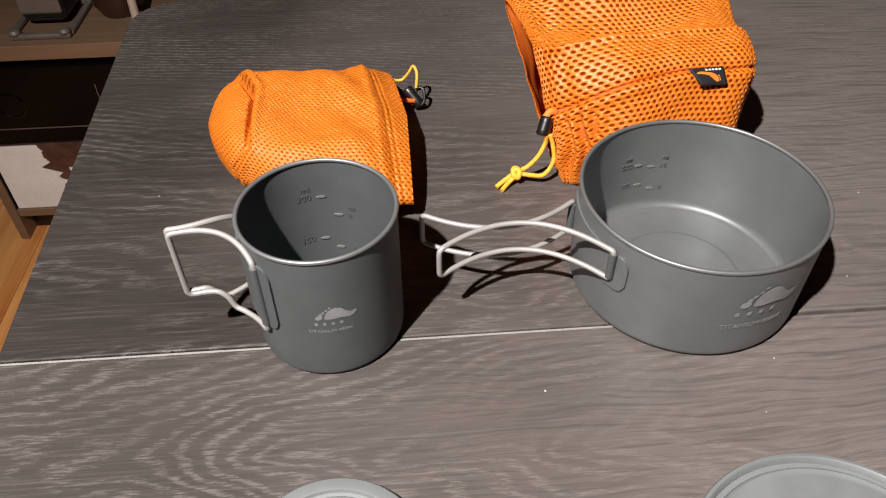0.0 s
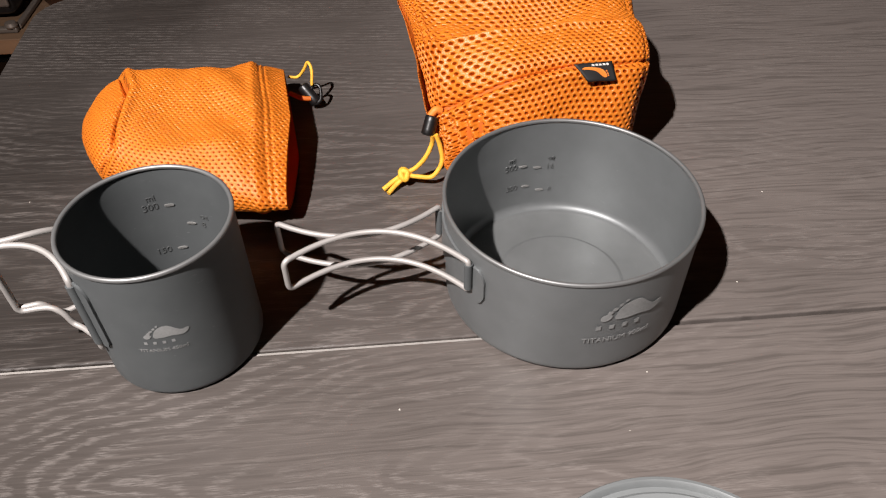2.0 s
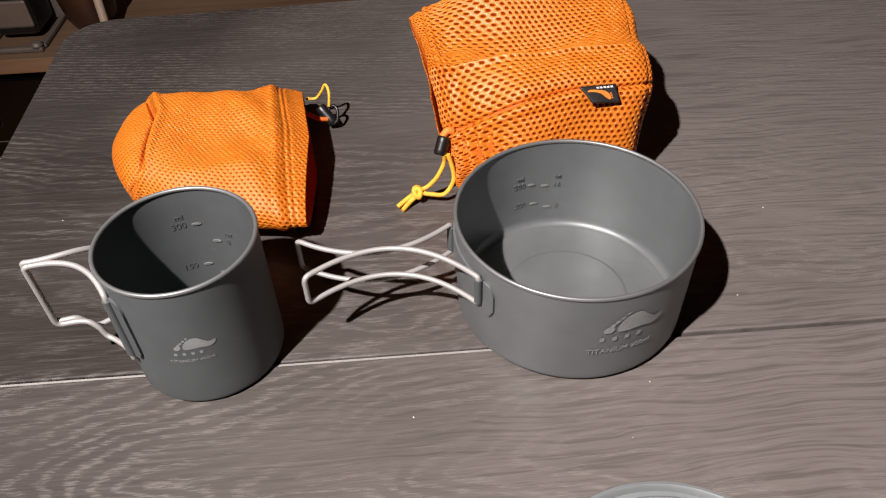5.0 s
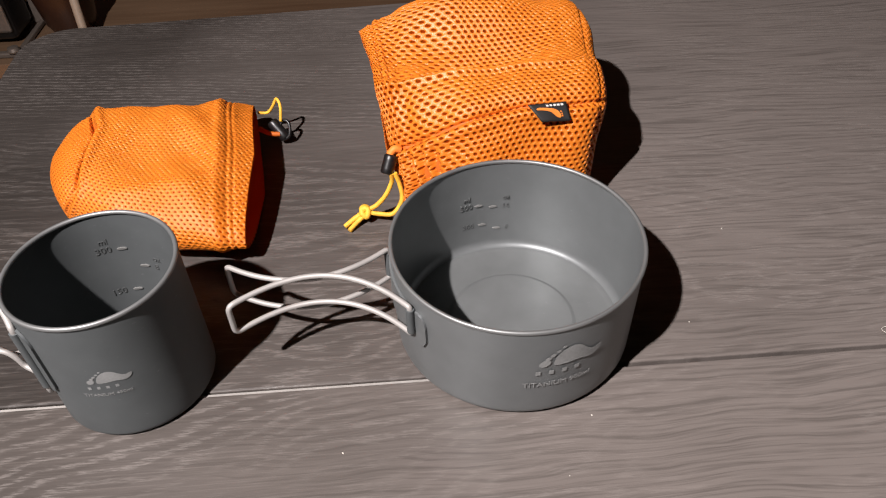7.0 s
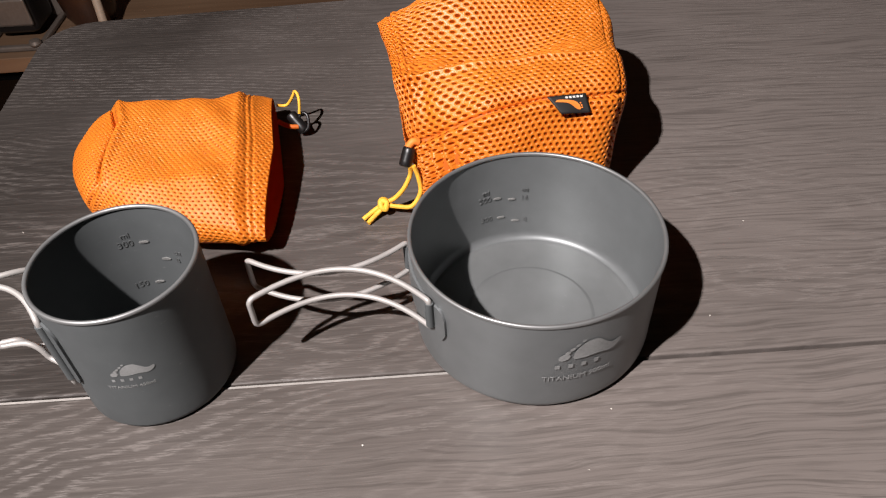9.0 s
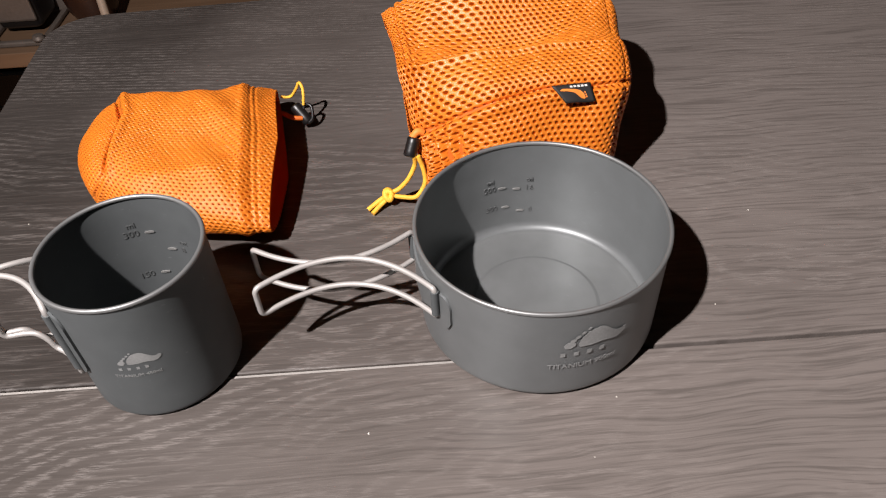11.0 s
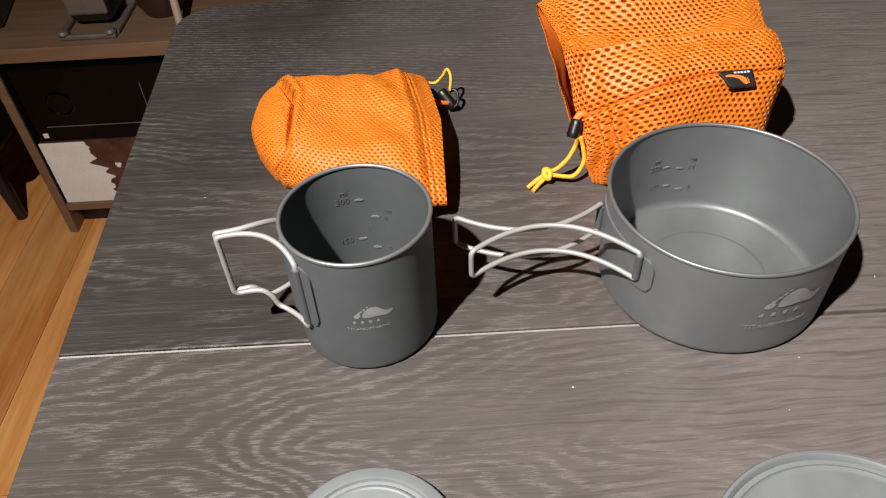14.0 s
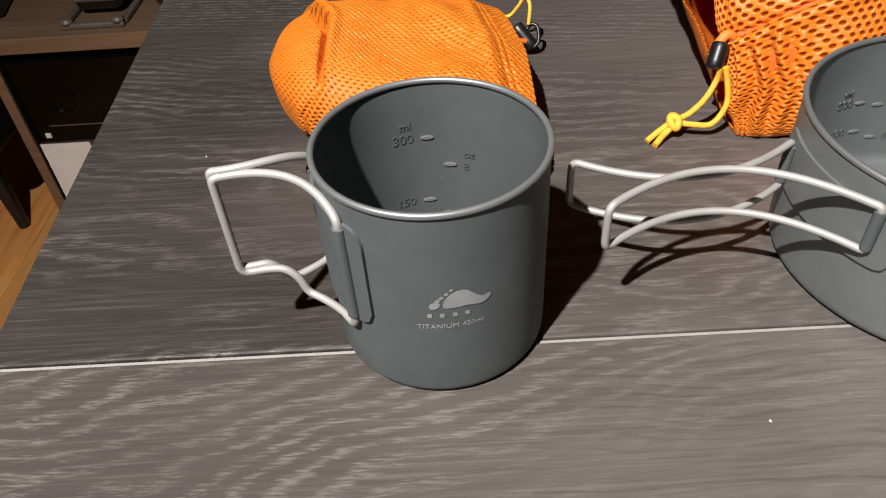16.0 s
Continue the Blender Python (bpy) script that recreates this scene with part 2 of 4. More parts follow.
M_TAG = plain("black_woven_tag", (0.012, 0.011, 0.011), 0.6, 0, 1200)
M_WHITE = plain("white_thread", (0.70, 0.68, 0.64), 0.6, 0, 800)
M_CRUMB = plain("pale_crumb", (0.60, 0.56, 0.50), 0.7, 0, 2000)
M_FLOOR = oak("honey_oak_laminate", (0.62, 0.20, 0.045), (0.98, 0.50, 0.17), (0, 1, 0), 0.38, 1.3)
M_BENCH = oak("pale_oak_board", (0.13, 0.072, 0.040), (0.21, 0.130, 0.078), (1, 0, 0), 0.5, 0.4)
M_WALL = plain("dark_brown_plaster", (0.03, 0.017, 0.011), 0.8, 0, 30)
M_CURTAIN = plain("brown_curtain_cloth", (0.075, 0.030, 0.012), 0.85, 0, 200)
M_CEIL = plain("low_bounce_ceiling", (0.04, 0.034, 0.03), 0.8, 0, 20)
M_PRINT = brown_print()
M_PAPER = plain("white_wrapper_paper", (0.72, 0.70, 0.67), 0.6, 0, 160, 0.10, 0.3, 0.002)
M_GLOSS = plain("black_gloss", (0.002, 0.002, 0.002), 0.16, 0, 60, 0.2, 0.02, 0.0005, 0.12)
M_GREYMETAL = plain("dull_grey_metal", (0.16, 0.13, 0.11), 0.5, 0.4, 200)
M_LEATHER = plain("black_leather", (0.006, 0.005, 0.005), 0.5, 0, 300, 0.2, 0.4)


# ---------------------------------------------------------------- mesh helpers
def mesh_from(verts, faces, name="mesh", smooth=True):
    me = bpy.data.meshes.new(name)
    me.from_pydata([tuple(v) for v in verts], [], [tuple(f) for f in faces])
    me.update()
    if smooth:
        me.shade_smooth()
    return me


def part(name, me, material, parent=None, label="", at=None):
    """Links a bmesh or mesh as one object under a thing or a part."""
    if isinstance(me, bmesh.types.BMesh):
        data = bpy.data.meshes.new(name)
        me.to_mesh(data)
        me.free()
        me = data
    if material is not None and not me.materials:
        me.materials.append(material)
    ob = new(name, me)
    if parent is not None:
        ob.parent = parent
    if at is not None:
        ob.matrix_basis = at
    if label:
        ob["label"] = label
    return ob


def thing(name, at, label, category, group="", kind=""):
    ob = new(name)
    ob.empty_display_size = 0.02
    ob.matrix_basis = at
    return tagged(ob, label, category, group, kind)


def lathe(profile, n=96, closed=False):
    verts, faces = [], []
    for r, z in profile:
        for k in range(n):
            a = 2 * math.pi * k / n
            verts.append((r * math.cos(a), r * math.sin(a), z))
    m = len(profile)
    for i in range(m if closed else m - 1):
        j = (i + 1) % m
        for k in range(n):
            l = (k + 1) % n
            faces.append((i * n + k, i * n + l, j * n + l, j * n + k))
    me = mesh_from(verts, faces)
    return clean(me)


def clean(me, angle=35):
    bm = bmesh.new()
    bm.from_mesh(me)
    bmesh.ops.remove_doubles(bm, verts=bm.verts, dist=1e-6)
    bmesh.ops.recalc_face_normals(bm, faces=bm.faces)
    for e in bm.edges:
        if len(e.link_faces) == 2 and e.calc_face_angle(0) > radians(angle):
            e.smooth = False
    bm.to_mesh(me)
    bm.free()
    return me


def smooth_path(pts, steps=8, closed=False):
    """Catmull-Rom through the points."""
    p = [Vector(q) for q in pts]
    out = []
    n = len(p)
    for i in range(n if closed else n - 1):
        a, b, c, e = p[(i - 1) % n] if closed or i else p[0], p[i], p[(i + 1) % n], p[(i + 2) % n] if closed or i < n - 2 else p[-1]
        for k in range(steps):
            t = k / steps
            out.append(0.5 * (2 * b + (c - a) * t + (2 * a - 5 * b + 4 * c - e) * t * t + (3 * b - a - 3 * c + e) * t ** 3))
    if not closed:
        out.append(p[-1])
    return out


def round_corners(pts, radius, steps=6):
    p = [Vector(q) for q in pts]
    out = [p[0]]
    for a, b, c in zip(p, p[1:], p[2:]):
        u, v = a - b, c - b
        r = min(radius, u.length * 0.48, v.length * 0.48)
        s, e = b + u.normalized() * r, b + v.normalized() * r
        for k in range(steps + 1):
            t = k / steps
            out.append((1 - t) ** 2 * s + 2 * t * (1 - t) * b + t * t * e)
    out.append(p[-1])
    return out


def tube(path, radius, n=10, closed=False):
    verts, faces = [], []
    m = len(path)
    up = Vector((0.13, 0.21, 0.97)).normalized()
    last = None
    for i, q in enumerate(path):
        t = (path[(i + 1) % m] - path[i - 1]) if closed or 0 < i < m - 1 else (path[1] - path[0] if i == 0 else path[-1] - path[-2])
        t = t.normalized()
        side = (t.cross(up) if last is None else last - t * last.dot(t)).normalized()
        last = side
        other = t.cross(side)
        r = radius[i] if isinstance(radius, list) else radius
        for k in range(n):
            a = 2 * math.pi * k / n
            verts.append(q + (side * math.cos(a) + other * math.sin(a)) * r)
    for i in range(m if closed else m - 1):
        j = (i + 1) % m
        for k in range(n):
            l = (k + 1) % n
            faces.append((i * n + k, i * n + l, j * n + l, j * n + k))
    if not closed:
        faces.append(tuple(range(n))[::-1])
        faces.append(tuple((m - 1) * n + k for k in range(n)))
    return clean(mesh_from(verts, faces), 60)


def box(sx, sy, sz, bevel=0.002, segments=2, centre=(0, 0, 0)):
    bm = bmesh.new()
    bmesh.ops.create_cube(bm, size=1.0)
    bmesh.ops.scale(bm, vec=(sx, sy, sz), verts=bm.verts)
    if bevel:
        bmesh.ops.bevel(bm, geom=list(bm.edges), offset=bevel, segments=segments, affect="EDGES", profile=0.5)
    bmesh.ops.translate(bm, vec=centre, verts=bm.verts)
    return bm


def prism(outline, z0, z1, bevel=0.0):
    """An upright solid over a plan outline, top edge bevelled."""
    bm = bmesh.new()
    low = [bm.verts.new((x, y, z0)) for x, y in outline]
    top = [bm.verts.new((x, y, z1)) for x, y in outline]
    n = len(outline)
    bm.faces.new(low[::-1])
    lid = bm.faces.new(top)
    for i in range(n):
        bm.faces.new((low[i], low[(i + 1) % n], top[(i + 1) % n], top[i]))
    bmesh.ops.recalc_face_normals(bm, faces=bm.faces)
    if bevel:
        bmesh.ops.bevel(bm, geom=list(lid.edges), offset=bevel, segments=3, affect="EDGES", profile=0.5)
    return bm


def letters(text, size, thick=0.0):
    """Built-in font as a mesh in the x-y plane, centred on x, standing on y = 0."""
    cu = bpy.data.curves.new("letters", "FONT")
    cu.body, cu.size, cu.extrude, cu.align_x, cu.resolution_u = text, size, thick, "CENTER", 3
    ob = new("letters", cu)
    dg = bpy.context.evaluated_depsgraph_get()
    me = bpy.data.meshes.new_from_object(ob.evaluated_get(dg))
    bpy.data.objects.remove(ob)
    bpy.data.curves.remove(cu)
    me.materials.clear()
    return me


def wrap(me, radius, angle, z, inside=False):
    """Bends a flat mesh (x right, y up, z out) round the upright axis, facing out or in."""
    bm = bmesh.new()
    bm.from_mesh(me)
    bmesh.ops.triangulate(bm, faces=bm.faces)
    for v in bm.verts:
        x, y, out = v.co
        if inside:
            a, r = angle - x / radius, radius - out
        else:
            a, r = angle + x / radius, radius + out
        v.co = (r * math.cos(a), r * math.sin(a), z + y)
    bm.to_mesh(me)
    bm.free()
    return me


def flat(polys, thick=0.00005):
    """Thin raised shapes from outlines in the x-y plane."""
    bm = bmesh.new()
    for poly in polys:
        top = [bm.verts.new((x, y, thick)) for x, y in poly]
        low = [bm.verts.new((x, y, 0)) for x, y in poly]
        bm.faces.new(top)
        for i in range(len(poly)):
            bm.faces.new((low[i], low[(i + 1) % len(poly)], top[(i + 1) % len(poly)], top[i]))
    bmesh.ops.recalc_face_normals(bm, faces=bm.faces)
    me = bpy.data.meshes.new("flat")
    bm.to_mesh(me)
    bm.free()
    return me


def oval(cx, cy, rx, ry, turn=0.0, n=20):
    c, s = math.cos(turn), math.sin(turn)
    return [(cx + rx * math.cos(a) * c - ry * math.sin(a) * s, cy + rx * math.cos(a) * s + ry * math.sin(a) * c) for a in (2 * math.pi * k / n for k in range(n))]


def bar(x0, x1, y0, y1):
    return [(x0, y0), (x1, y0), (x1, y1), (x0, y1)]


# ---------------------------------------------------------------- room
def room():
    x0, x1, y0, y1, h, th = -2.4, 2.6, -2.0, 1.62, 2.45, 0.12
    # ceiling and most walls are unseen; dark colours hold down the bounced light
    spots = {
        "wall_north": ((x1 - x0 + 2 * th, th, h), ((x0 + x1) / 2, y1 + th / 2, h / 2)),
        "wall_south": ((x1 - x0 + 2 * th, th, h), ((x0 + x1) / 2, y0 - th / 2, h / 2)),
        "wall_west": ((th, y1 - y0, h), (x0 - th / 2, (y0 + y1) / 2, h / 2)),
        "wall_east": ((th, y1 - y0, h), (x1 + th / 2, (y0 + y1) / 2, h / 2)),
    }
    for name, (size, at) in spots.items():
        ob = part(name, box(*size, bevel=0), M_WALL, at=pose(*at))
        tagged(ob, "plain dark brown wall of a dim room", "wall", kind="structure")
    ob = part("ceiling", box(x1 - x0 + 2 * th, y1 - y0 + 2 * th, 0.1, bevel=0), M_CEIL, at=pose((x0 + x1) / 2, (y0 + y1) / 2, h + 0.05))
    tagged(ob, "plain unseen ceiling coloured dark to keep bounced light low", "ceiling", kind="structure")
    sub = part("floor", box(x1 - x0 + 2 * th, y1 - y0 + 2 * th, 0.1, bevel=0), M_EDGE, at=pose((x0 + x1) / 2, (y0 + y1) / 2, -0.062))
    tagged(sub, "honey-coloured oak laminate floor of long planks", "floor", kind="structure")
    return sub, (x0, x1, y0, y1)


floor, ROOM = room()


def curtain():
    """Brown hanging cloth along the north wall behind the table."""
    verts, faces = [], []
    n, rows = 220, 6
    for j in range(rows):
        for i in range(n):
            x = -0.55 + 2.9 * i / (n - 1)
            y = 0.030 * math.sin(x * 46 + 1.5 * math.sin(x * 7)) + 0.012 * math.sin(x * 101)
            verts.append((x, y * (0.7 + 0.3 * (1 - j / rows)), 0.02 + 2.3 * j / (rows - 1)))
    for j in range(rows - 1):
        for i in range(n - 1):
            faces.append((j * n + i, j * n + i + 1, (j + 1) * n + i + 1, (j + 1) * n + i))
    me = mesh_from(verts, faces)
    ob = part("curtain", me, M_CURTAIN, at=pose(0, 1.55, 0))
    mod = ob.modifiers.new("thick", "SOLIDIFY")
    mod.thickness = 0.003
    tagged(ob, "dark reddish-brown hanging curtain in loose folds", "curtain")


curtain()


# ---------------------------------------------------------------- table
def table():
    t = thing("table", pose(0, 0, 0), "dark grey-brown wood-grain table top with rounded corner and one joint", "table")
    turn = math.tan(radians(2.8))
    groove, gap = -0.0158, 0.0024
    left = lambda y: -0.1780 - turn * (y - groove)
    back = lambda x: 0.4345 + turn * x
    right = 1.30
    front = -0.50
    r = 0.045
    # back leaf with its rounded corner
    corner = Vector((left(back(-0.198)), back(-0.198)))
    arc = []
    for k in range(11):
        a = math.pi / 2 + (math.pi / 2) * k / 10
        arc.append((corner.x + r + r * math.cos(a), corner.y - r + r * math.sin(a)))
    y_hi = groove + gap / 2
    rows = [(left(y_hi), y_hi), (right, y_hi), (right, back(right) - 0.04), (right - 0.04, back(right))] + arc
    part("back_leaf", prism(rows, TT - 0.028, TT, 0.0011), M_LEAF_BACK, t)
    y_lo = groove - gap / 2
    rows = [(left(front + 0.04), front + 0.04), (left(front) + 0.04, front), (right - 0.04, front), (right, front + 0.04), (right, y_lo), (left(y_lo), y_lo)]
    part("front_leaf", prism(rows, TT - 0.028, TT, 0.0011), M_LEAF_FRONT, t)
    # pale strip imitates light on the joint's bevel, and ends where that fades
    strip_end = 0.165
    part("joint_highlight", box(strip_end - left(groove) - 0.002, 0.0015, 0.012, 0, 1, ((strip_end + left(groove)) / 2, groove - 0.0004, TT - 0.0070)), M_GROOVE, t, "pale strip standing in for the lit bevel between the leaves")
    part("joint_gap", box(right - strip_end - 0.002, gap, 0.006, 0, 1, ((right + strip_end) / 2, groove, TT - 0.0150)), M_EDGE, t, "dark open joint between the leaves")
    part("apron", box(1.2, 0.70, 0.07, 0.003, 1, (0.56, -0.03, TT - 0.028 - 0.036)), M_EDGE, t)
    for x, y in ((0.02, 0.30), (1.14, 0.34), (0.02, -0.36), (1.14, -0.36)):
        part("leg", box(0.06, 0.06, TT - 0.064, 0.004, 2, (x, y, (TT - 0.064) / 2)), M_EDGE, t)


table()


# ---------------------------------------------------------------- cookware
def vessel_profile(radius, height, fillet, wall=0.0006, lip=0.0011, base=None):
    """Outer wall up, rolled rim, inner wall down and across the floor."""
    body = radius - lip
    foot = body if base is None else base
    out = [(0.0, 0.0006), (foot * 0.80, 0.0005), (foot - fillet, 0.0003)]
    for k in range(1, 9):
        a = -math.pi / 2 + (math.pi / 2) * k / 8
        out.append((foot - fillet + fillet * math.cos(a), fillet + fillet * math.sin(a)))
    for k in range(1, 9):
        f = k / 8
        out.append((foot + (body - foot) * f, fillet + (height - lip * 2.2 - fillet) * f))
    inner = [(body - wall, height - lip * 2.2)]
    for k in range(7, -1, -1):
        f = k / 8
        inner.append((foot + (body - foot) * f - wall, fillet + (height - lip * 2.2 - fillet) * f))
    return out, inner, foot, body


def vessel(name, radius, height, fillet, at, label, base=None, rings=()):
    t = thing(name, at, label, "cooking pot" if radius > 0.05 else "mug")
    lip = 0.0012
    out, inner, foot, body = vessel_profile(radius, height, fillet, lip=lip, base=base)
    w = 0.0006
    prof = out + inner
    fi = fillet - w
    for k in range(7, -1, -1):
        a = -math.pi / 2 + (math.pi / 2) * k / 8
        prof.append((foot - fillet + fi * math.cos(a), fillet + fi * math.sin(a)))
    part("body", lathe(prof, 128), M_TI if radius < 0.05 else M_TI_POT, t)
    floor_z = w + 0.0009
    disc = [(foot - fillet + 0.0016, floor_z - 0.0002), (foot - fillet - 0.0006, floor_z + 0.0001), (foot - fillet - 0.0014, floor_z), (foot - fillet - 0.0022, floor_z)]
    for rr, rise in rings:
        disc += [(rr + 0.0016, floor_z), (rr + 0.0009, floor_z + 0.0001), (rr - 0.0004, floor_z + rise - 0.0001), (rr - 0.0012, floor_z + rise)]
        floor_z += rise
    disc.append((0.0, floor_z))
    part("inner_base", lathe(disc, 128), M_TI if radius < 0.05 else M_TI_BASE, t, "pressed round base inside")
    rim = [(body - 0.0003 + lip * 0.95 * math.cos(a), height - lip + lip * math.sin(a)) for a in (2 * math.pi * k / 12 for k in range(12))]
    part("rim", lathe(rim, 128, True), M_TI_RIM, t, "bright rolled rim")
    return t


def plate_on(radius, a0, a1, z0, z1, thick, corner):
    """Curved weld plate with rounded outer corners on an upright cylinder."""
    bm = bmesh.new()
    nx, nz = 30, 12
    grid = {}
    for i in range(nx + 1):
        f = i / nx
        a = a0 + (a1 - a0) * f
        d = min(f, 1 - f) * abs(a1 - a0) * radius
        cut = corner - math.sqrt(max(0.0, corner ** 2 - (corner - d) ** 2)) if d < corner else 0.0
        for j in range(nz + 1):
            z = z0 + cut + (z1 - z0 - 2 * cut) * j / nz
            for s, rr in ((0, radius), (1, radius + thick)):
                grid[i, j, s] = bm.verts.new((rr * math.cos(a), rr * math.sin(a), z))
    for i in range(nx):
        for j in range(nz):
            bm.faces.new((grid[i, j, 1], grid[i + 1, j, 1], grid[i + 1, j + 1, 1], grid[i, j + 1, 1]))
    for i in range(nx):
        for j in (0, nz):
            bm.faces.new((grid[i, j, 0], grid[i + 1, j, 0], grid[i + 1, j, 1], grid[i, j, 1]))
    for j in range(nz):
        for i in (0, nx):
            bm.faces.new((grid[i, j, 0], grid[i, j + 1, 0], grid[i, j + 1, 1], grid[i, j, 1]))
    bmesh.ops.recalc_face_normals(bm, faces=bm.faces)
    me = bpy.data.meshes.new("plate")
    bm.to_mesh(me)
    bm.free()
    me.shade_smooth()
    return clean(me, 40)


def bowed(p, q, bow, s):
    """Plan curve from pivot p to tip q at the fraction s, bowed sideways."""
    d = Vector(q) - Vector(p)
    side = Vector((-d.y, d.x)).normalized()
    return Vector(p) + d * s + side * (4 * s * (1 - s) * bow)


WIRE = 0.00145


def pot_handle(t, p, q, bow, z_up, z_low):
    up = [(*bowed(p, q, bow, k / 14), z_up) for k in range(15)]
    low = [(*bowed(p, q, bow, k / 14), z_low) for k in range(14, -1, -1)]
    pts = [(*p, (z_up + z_low) / 2 + 0.006)] + up + low + [(*p, (z_up + z_low) / 2 - 0.006)]
    part("handle", tube(round_corners(pts, 0.0036), WIRE, 10), M_WIRE, t, "bent titanium wire handle")


def mug_handle(t, p, q, bow, z_up, z_low, z_out):
    up = [(*bowed(p, q, bow, k / 12), z_up - 0.006 * (1 - k / 12) ** 4) for k in range(13)]
    low = [(*bowed(p, q, bow, s), z_out) for s in (1.0, 0.85, 0.70)] + [(*bowed(p, q, bow, s), z) for s, z in ((0.60, z_out - 0.004), (0.54, z_low + 0.001), (0.42, z_low), (0.2, z_low), (0.0, z_low))]
    pts = [(*p, z_up - 0.022)] + up + low + [(*p, z_low + 0.012)]
    part("handle", tube(round_corners(pts, 0.0045), WIRE, 10), M_WIRE, t, "bent titanium wire handle")


def foot_mark(w):
    """The maker's mark as plain shapes: a sole with five toes, w metres wide."""
    k = w / 34.0
    sole = smooth_path([(-7.5, 0.5), (-6.5, 6), (-2, 10.5), (4, 11), (8.5, 7), (12.5, 4.0), (17, 4.5), (16.5, 1.5), (12, -1), (5, 0.2), (-2, -0.2)], 5, True)
    polys = [[(p.x * k, p.y * k) for p in sole]]
    for x, y, rx, ry in ((-12, 2, 3.0, 2.2), (-10.5, 5.2, 1.5, 1.1), (-8.4, 7.3, 1.4, 1.0), (-5.8, 9.6, 1.2, 0.9), (-3.2, 12.0, 1.0, 0.8)):
        polys.append(oval(x * k, y * k, rx * k, ry * k, 0.5, 14))
    return polys


def etched(t, radius, angle, z_foot, z_brand, z_word, width, word):
    m = wrap(flat(foot_mark(width)), radius, angle + radians(2), z_foot)
    part("etched_mark", m, M_ETCH, t, "pale etched mark")
    h = width * 0.10
    bars = [bar(width * x, width * (x + 0.07), h * 0.1, h * 0.9) for x in (-0.36, -0.17, 0.02, 0.21)]
    part("etched_bar", wrap(flat(bars), radius, angle - radians(1.5), z_brand), M_ETCH, t, "pale etched bars")
    me = letters(word, width * 0.135, 0.00004)
    bm = bmesh.new()
    bm.from_mesh(me)
    wide = max(v.co.x for v in bm.verts) - min(v.co.x for v in bm.verts)
    for v in bm.verts:
        v.co.x *= width * 1.02 / wide
    bm.to_mesh(me)
    bm.free()
    part("etched_word", wrap(me, radius, angle - radians(2), z_word), M_ETCH, t, "pale etched lettering")


def gauge(t, radius, items):
    """Raised volume marks inside the wall: text, size, angle and height."""
    for text, size, angle, z in items:
        if text == "-":
            me = flat([oval(0, 0, size, size * 0.27, 0, 16)], 0.0007)
        else:
            me = letters(text, size * 1.08, 0.0004)
        part("volume_mark", wrap(me, radius, radians(angle), z, True), M_MARK if text == "-" else M_DIGIT, t, "raised volume marking")


def mug():
    t = vessel("mug", 0.040, 0.083, 0.0045, pose(0, 0, TT), "grey titanium camping mug with folding wire handles", rings=((0.028, 0.0006),))
    R = 0.0389
    part("bracket", plate_on(R, radians(163), radians(236), 0.031, 0.0725, 0.0012, 0.006), M_TI, t, "welded handle plate")
    P1, P2 = (-0.0290, -0.0282), (-0.0403, 0.0042)
    mug_handle(t, P1, (-0.0689, -0.0115), -0.0087, 0.0797, 0.0266, 0.0387)
    mug_handle(t, P2, (-0.0693, -0.0101), 0.0032, 0.0813, 0.0300, 0.0402)
    for p in (P1, P2):
        part("hinge_tube", tube([Vector((*p, 0.033)), Vector((*p, 0.071))], 0.0022, 12), M_TI, t)
    etched(t, R + 0.0001, radians(-83), 0.0445, 0.0402, 0.0352, 0.0215, "TITANIUM 450ml")
    gauge(t, 0.0383, [("-", 0.0026, 93.5, 0.0580), ("300", 0.0052, 107.5, 0.0565), ("ml", 0.0046, 105.5, 0.0622), ("-", 0.0026, 81, 0.0453), ("oz", 0.0044, 69, 0.0490), ("8", 0.0044, 71, 0.0432),
                      ("-", 0.0026, 94.5, 0.0283), ("150", 0.0050, 109, 0.0268), ("-", 0.0026, 82.5, 0.0211), ("4", 0.0042, 70, 0.0195)])


def pot():
    cx, cy = 0.2013, 0.0203
    t = vessel("pot", 0.0655, 0.0652, 0.0060, pose(cx, cy, TT), "wide grey titanium camping pot with folding wire handles", base=0.0638, rings=((0.0345, 0.0010),))
    R = 0.0643
    part("bracket", plate_on(R, radians(161), radians(221), 0.031, 0.0535, 0.0012, 0.006), M_TI_POT, t, "welded handle plate")
    P1, P2 = (0.1452 - cx, -0.0161 - cy), (0.1351 - cx, 0.0310 - cy)
    pot_handle(t, P1, (0.0583 - cx, -0.0079 - cy), -0.0214, 0.0565, 0.0376)
    pot_handle(t, P2, (0.0514 - cx, 0.0263 - cy), 0.0161, 0.0514, 0.0312)
    for p, z in ((P1, 0.047), (P2, 0.0413)):
        part("hinge_tube", tube([Vector((*p, z - 0.008)), Vector((*p, z + 0.008))], 0.0021, 12), M_TI, t)
    etched(t, R + 0.0004, radians(-77), 0.0400, 0.0335, 0.0250, 0.0340, "TITANIUM 900ml")
    gauge(t, 0.0633, [("-", 0.0024, 101.5, 0.0342), ("500", 0.0050, 108.5, 0.0328), ("ml", 0.0042, 108.0, 0.0385), ("-", 0.0024, 93.5, 0.0322), ("16", 0.0046, 86.5, 0.0308), ("oz", 0.0042, 86.2, 0.0372),
                      ("-", 0.0024, 99.5, 0.0190), ("300", 0.0048, 107.5, 0.0176), ("-", 0.0024, 91.3, 0.0150), ("8", 0.0044, 85.5, 0.0136)])


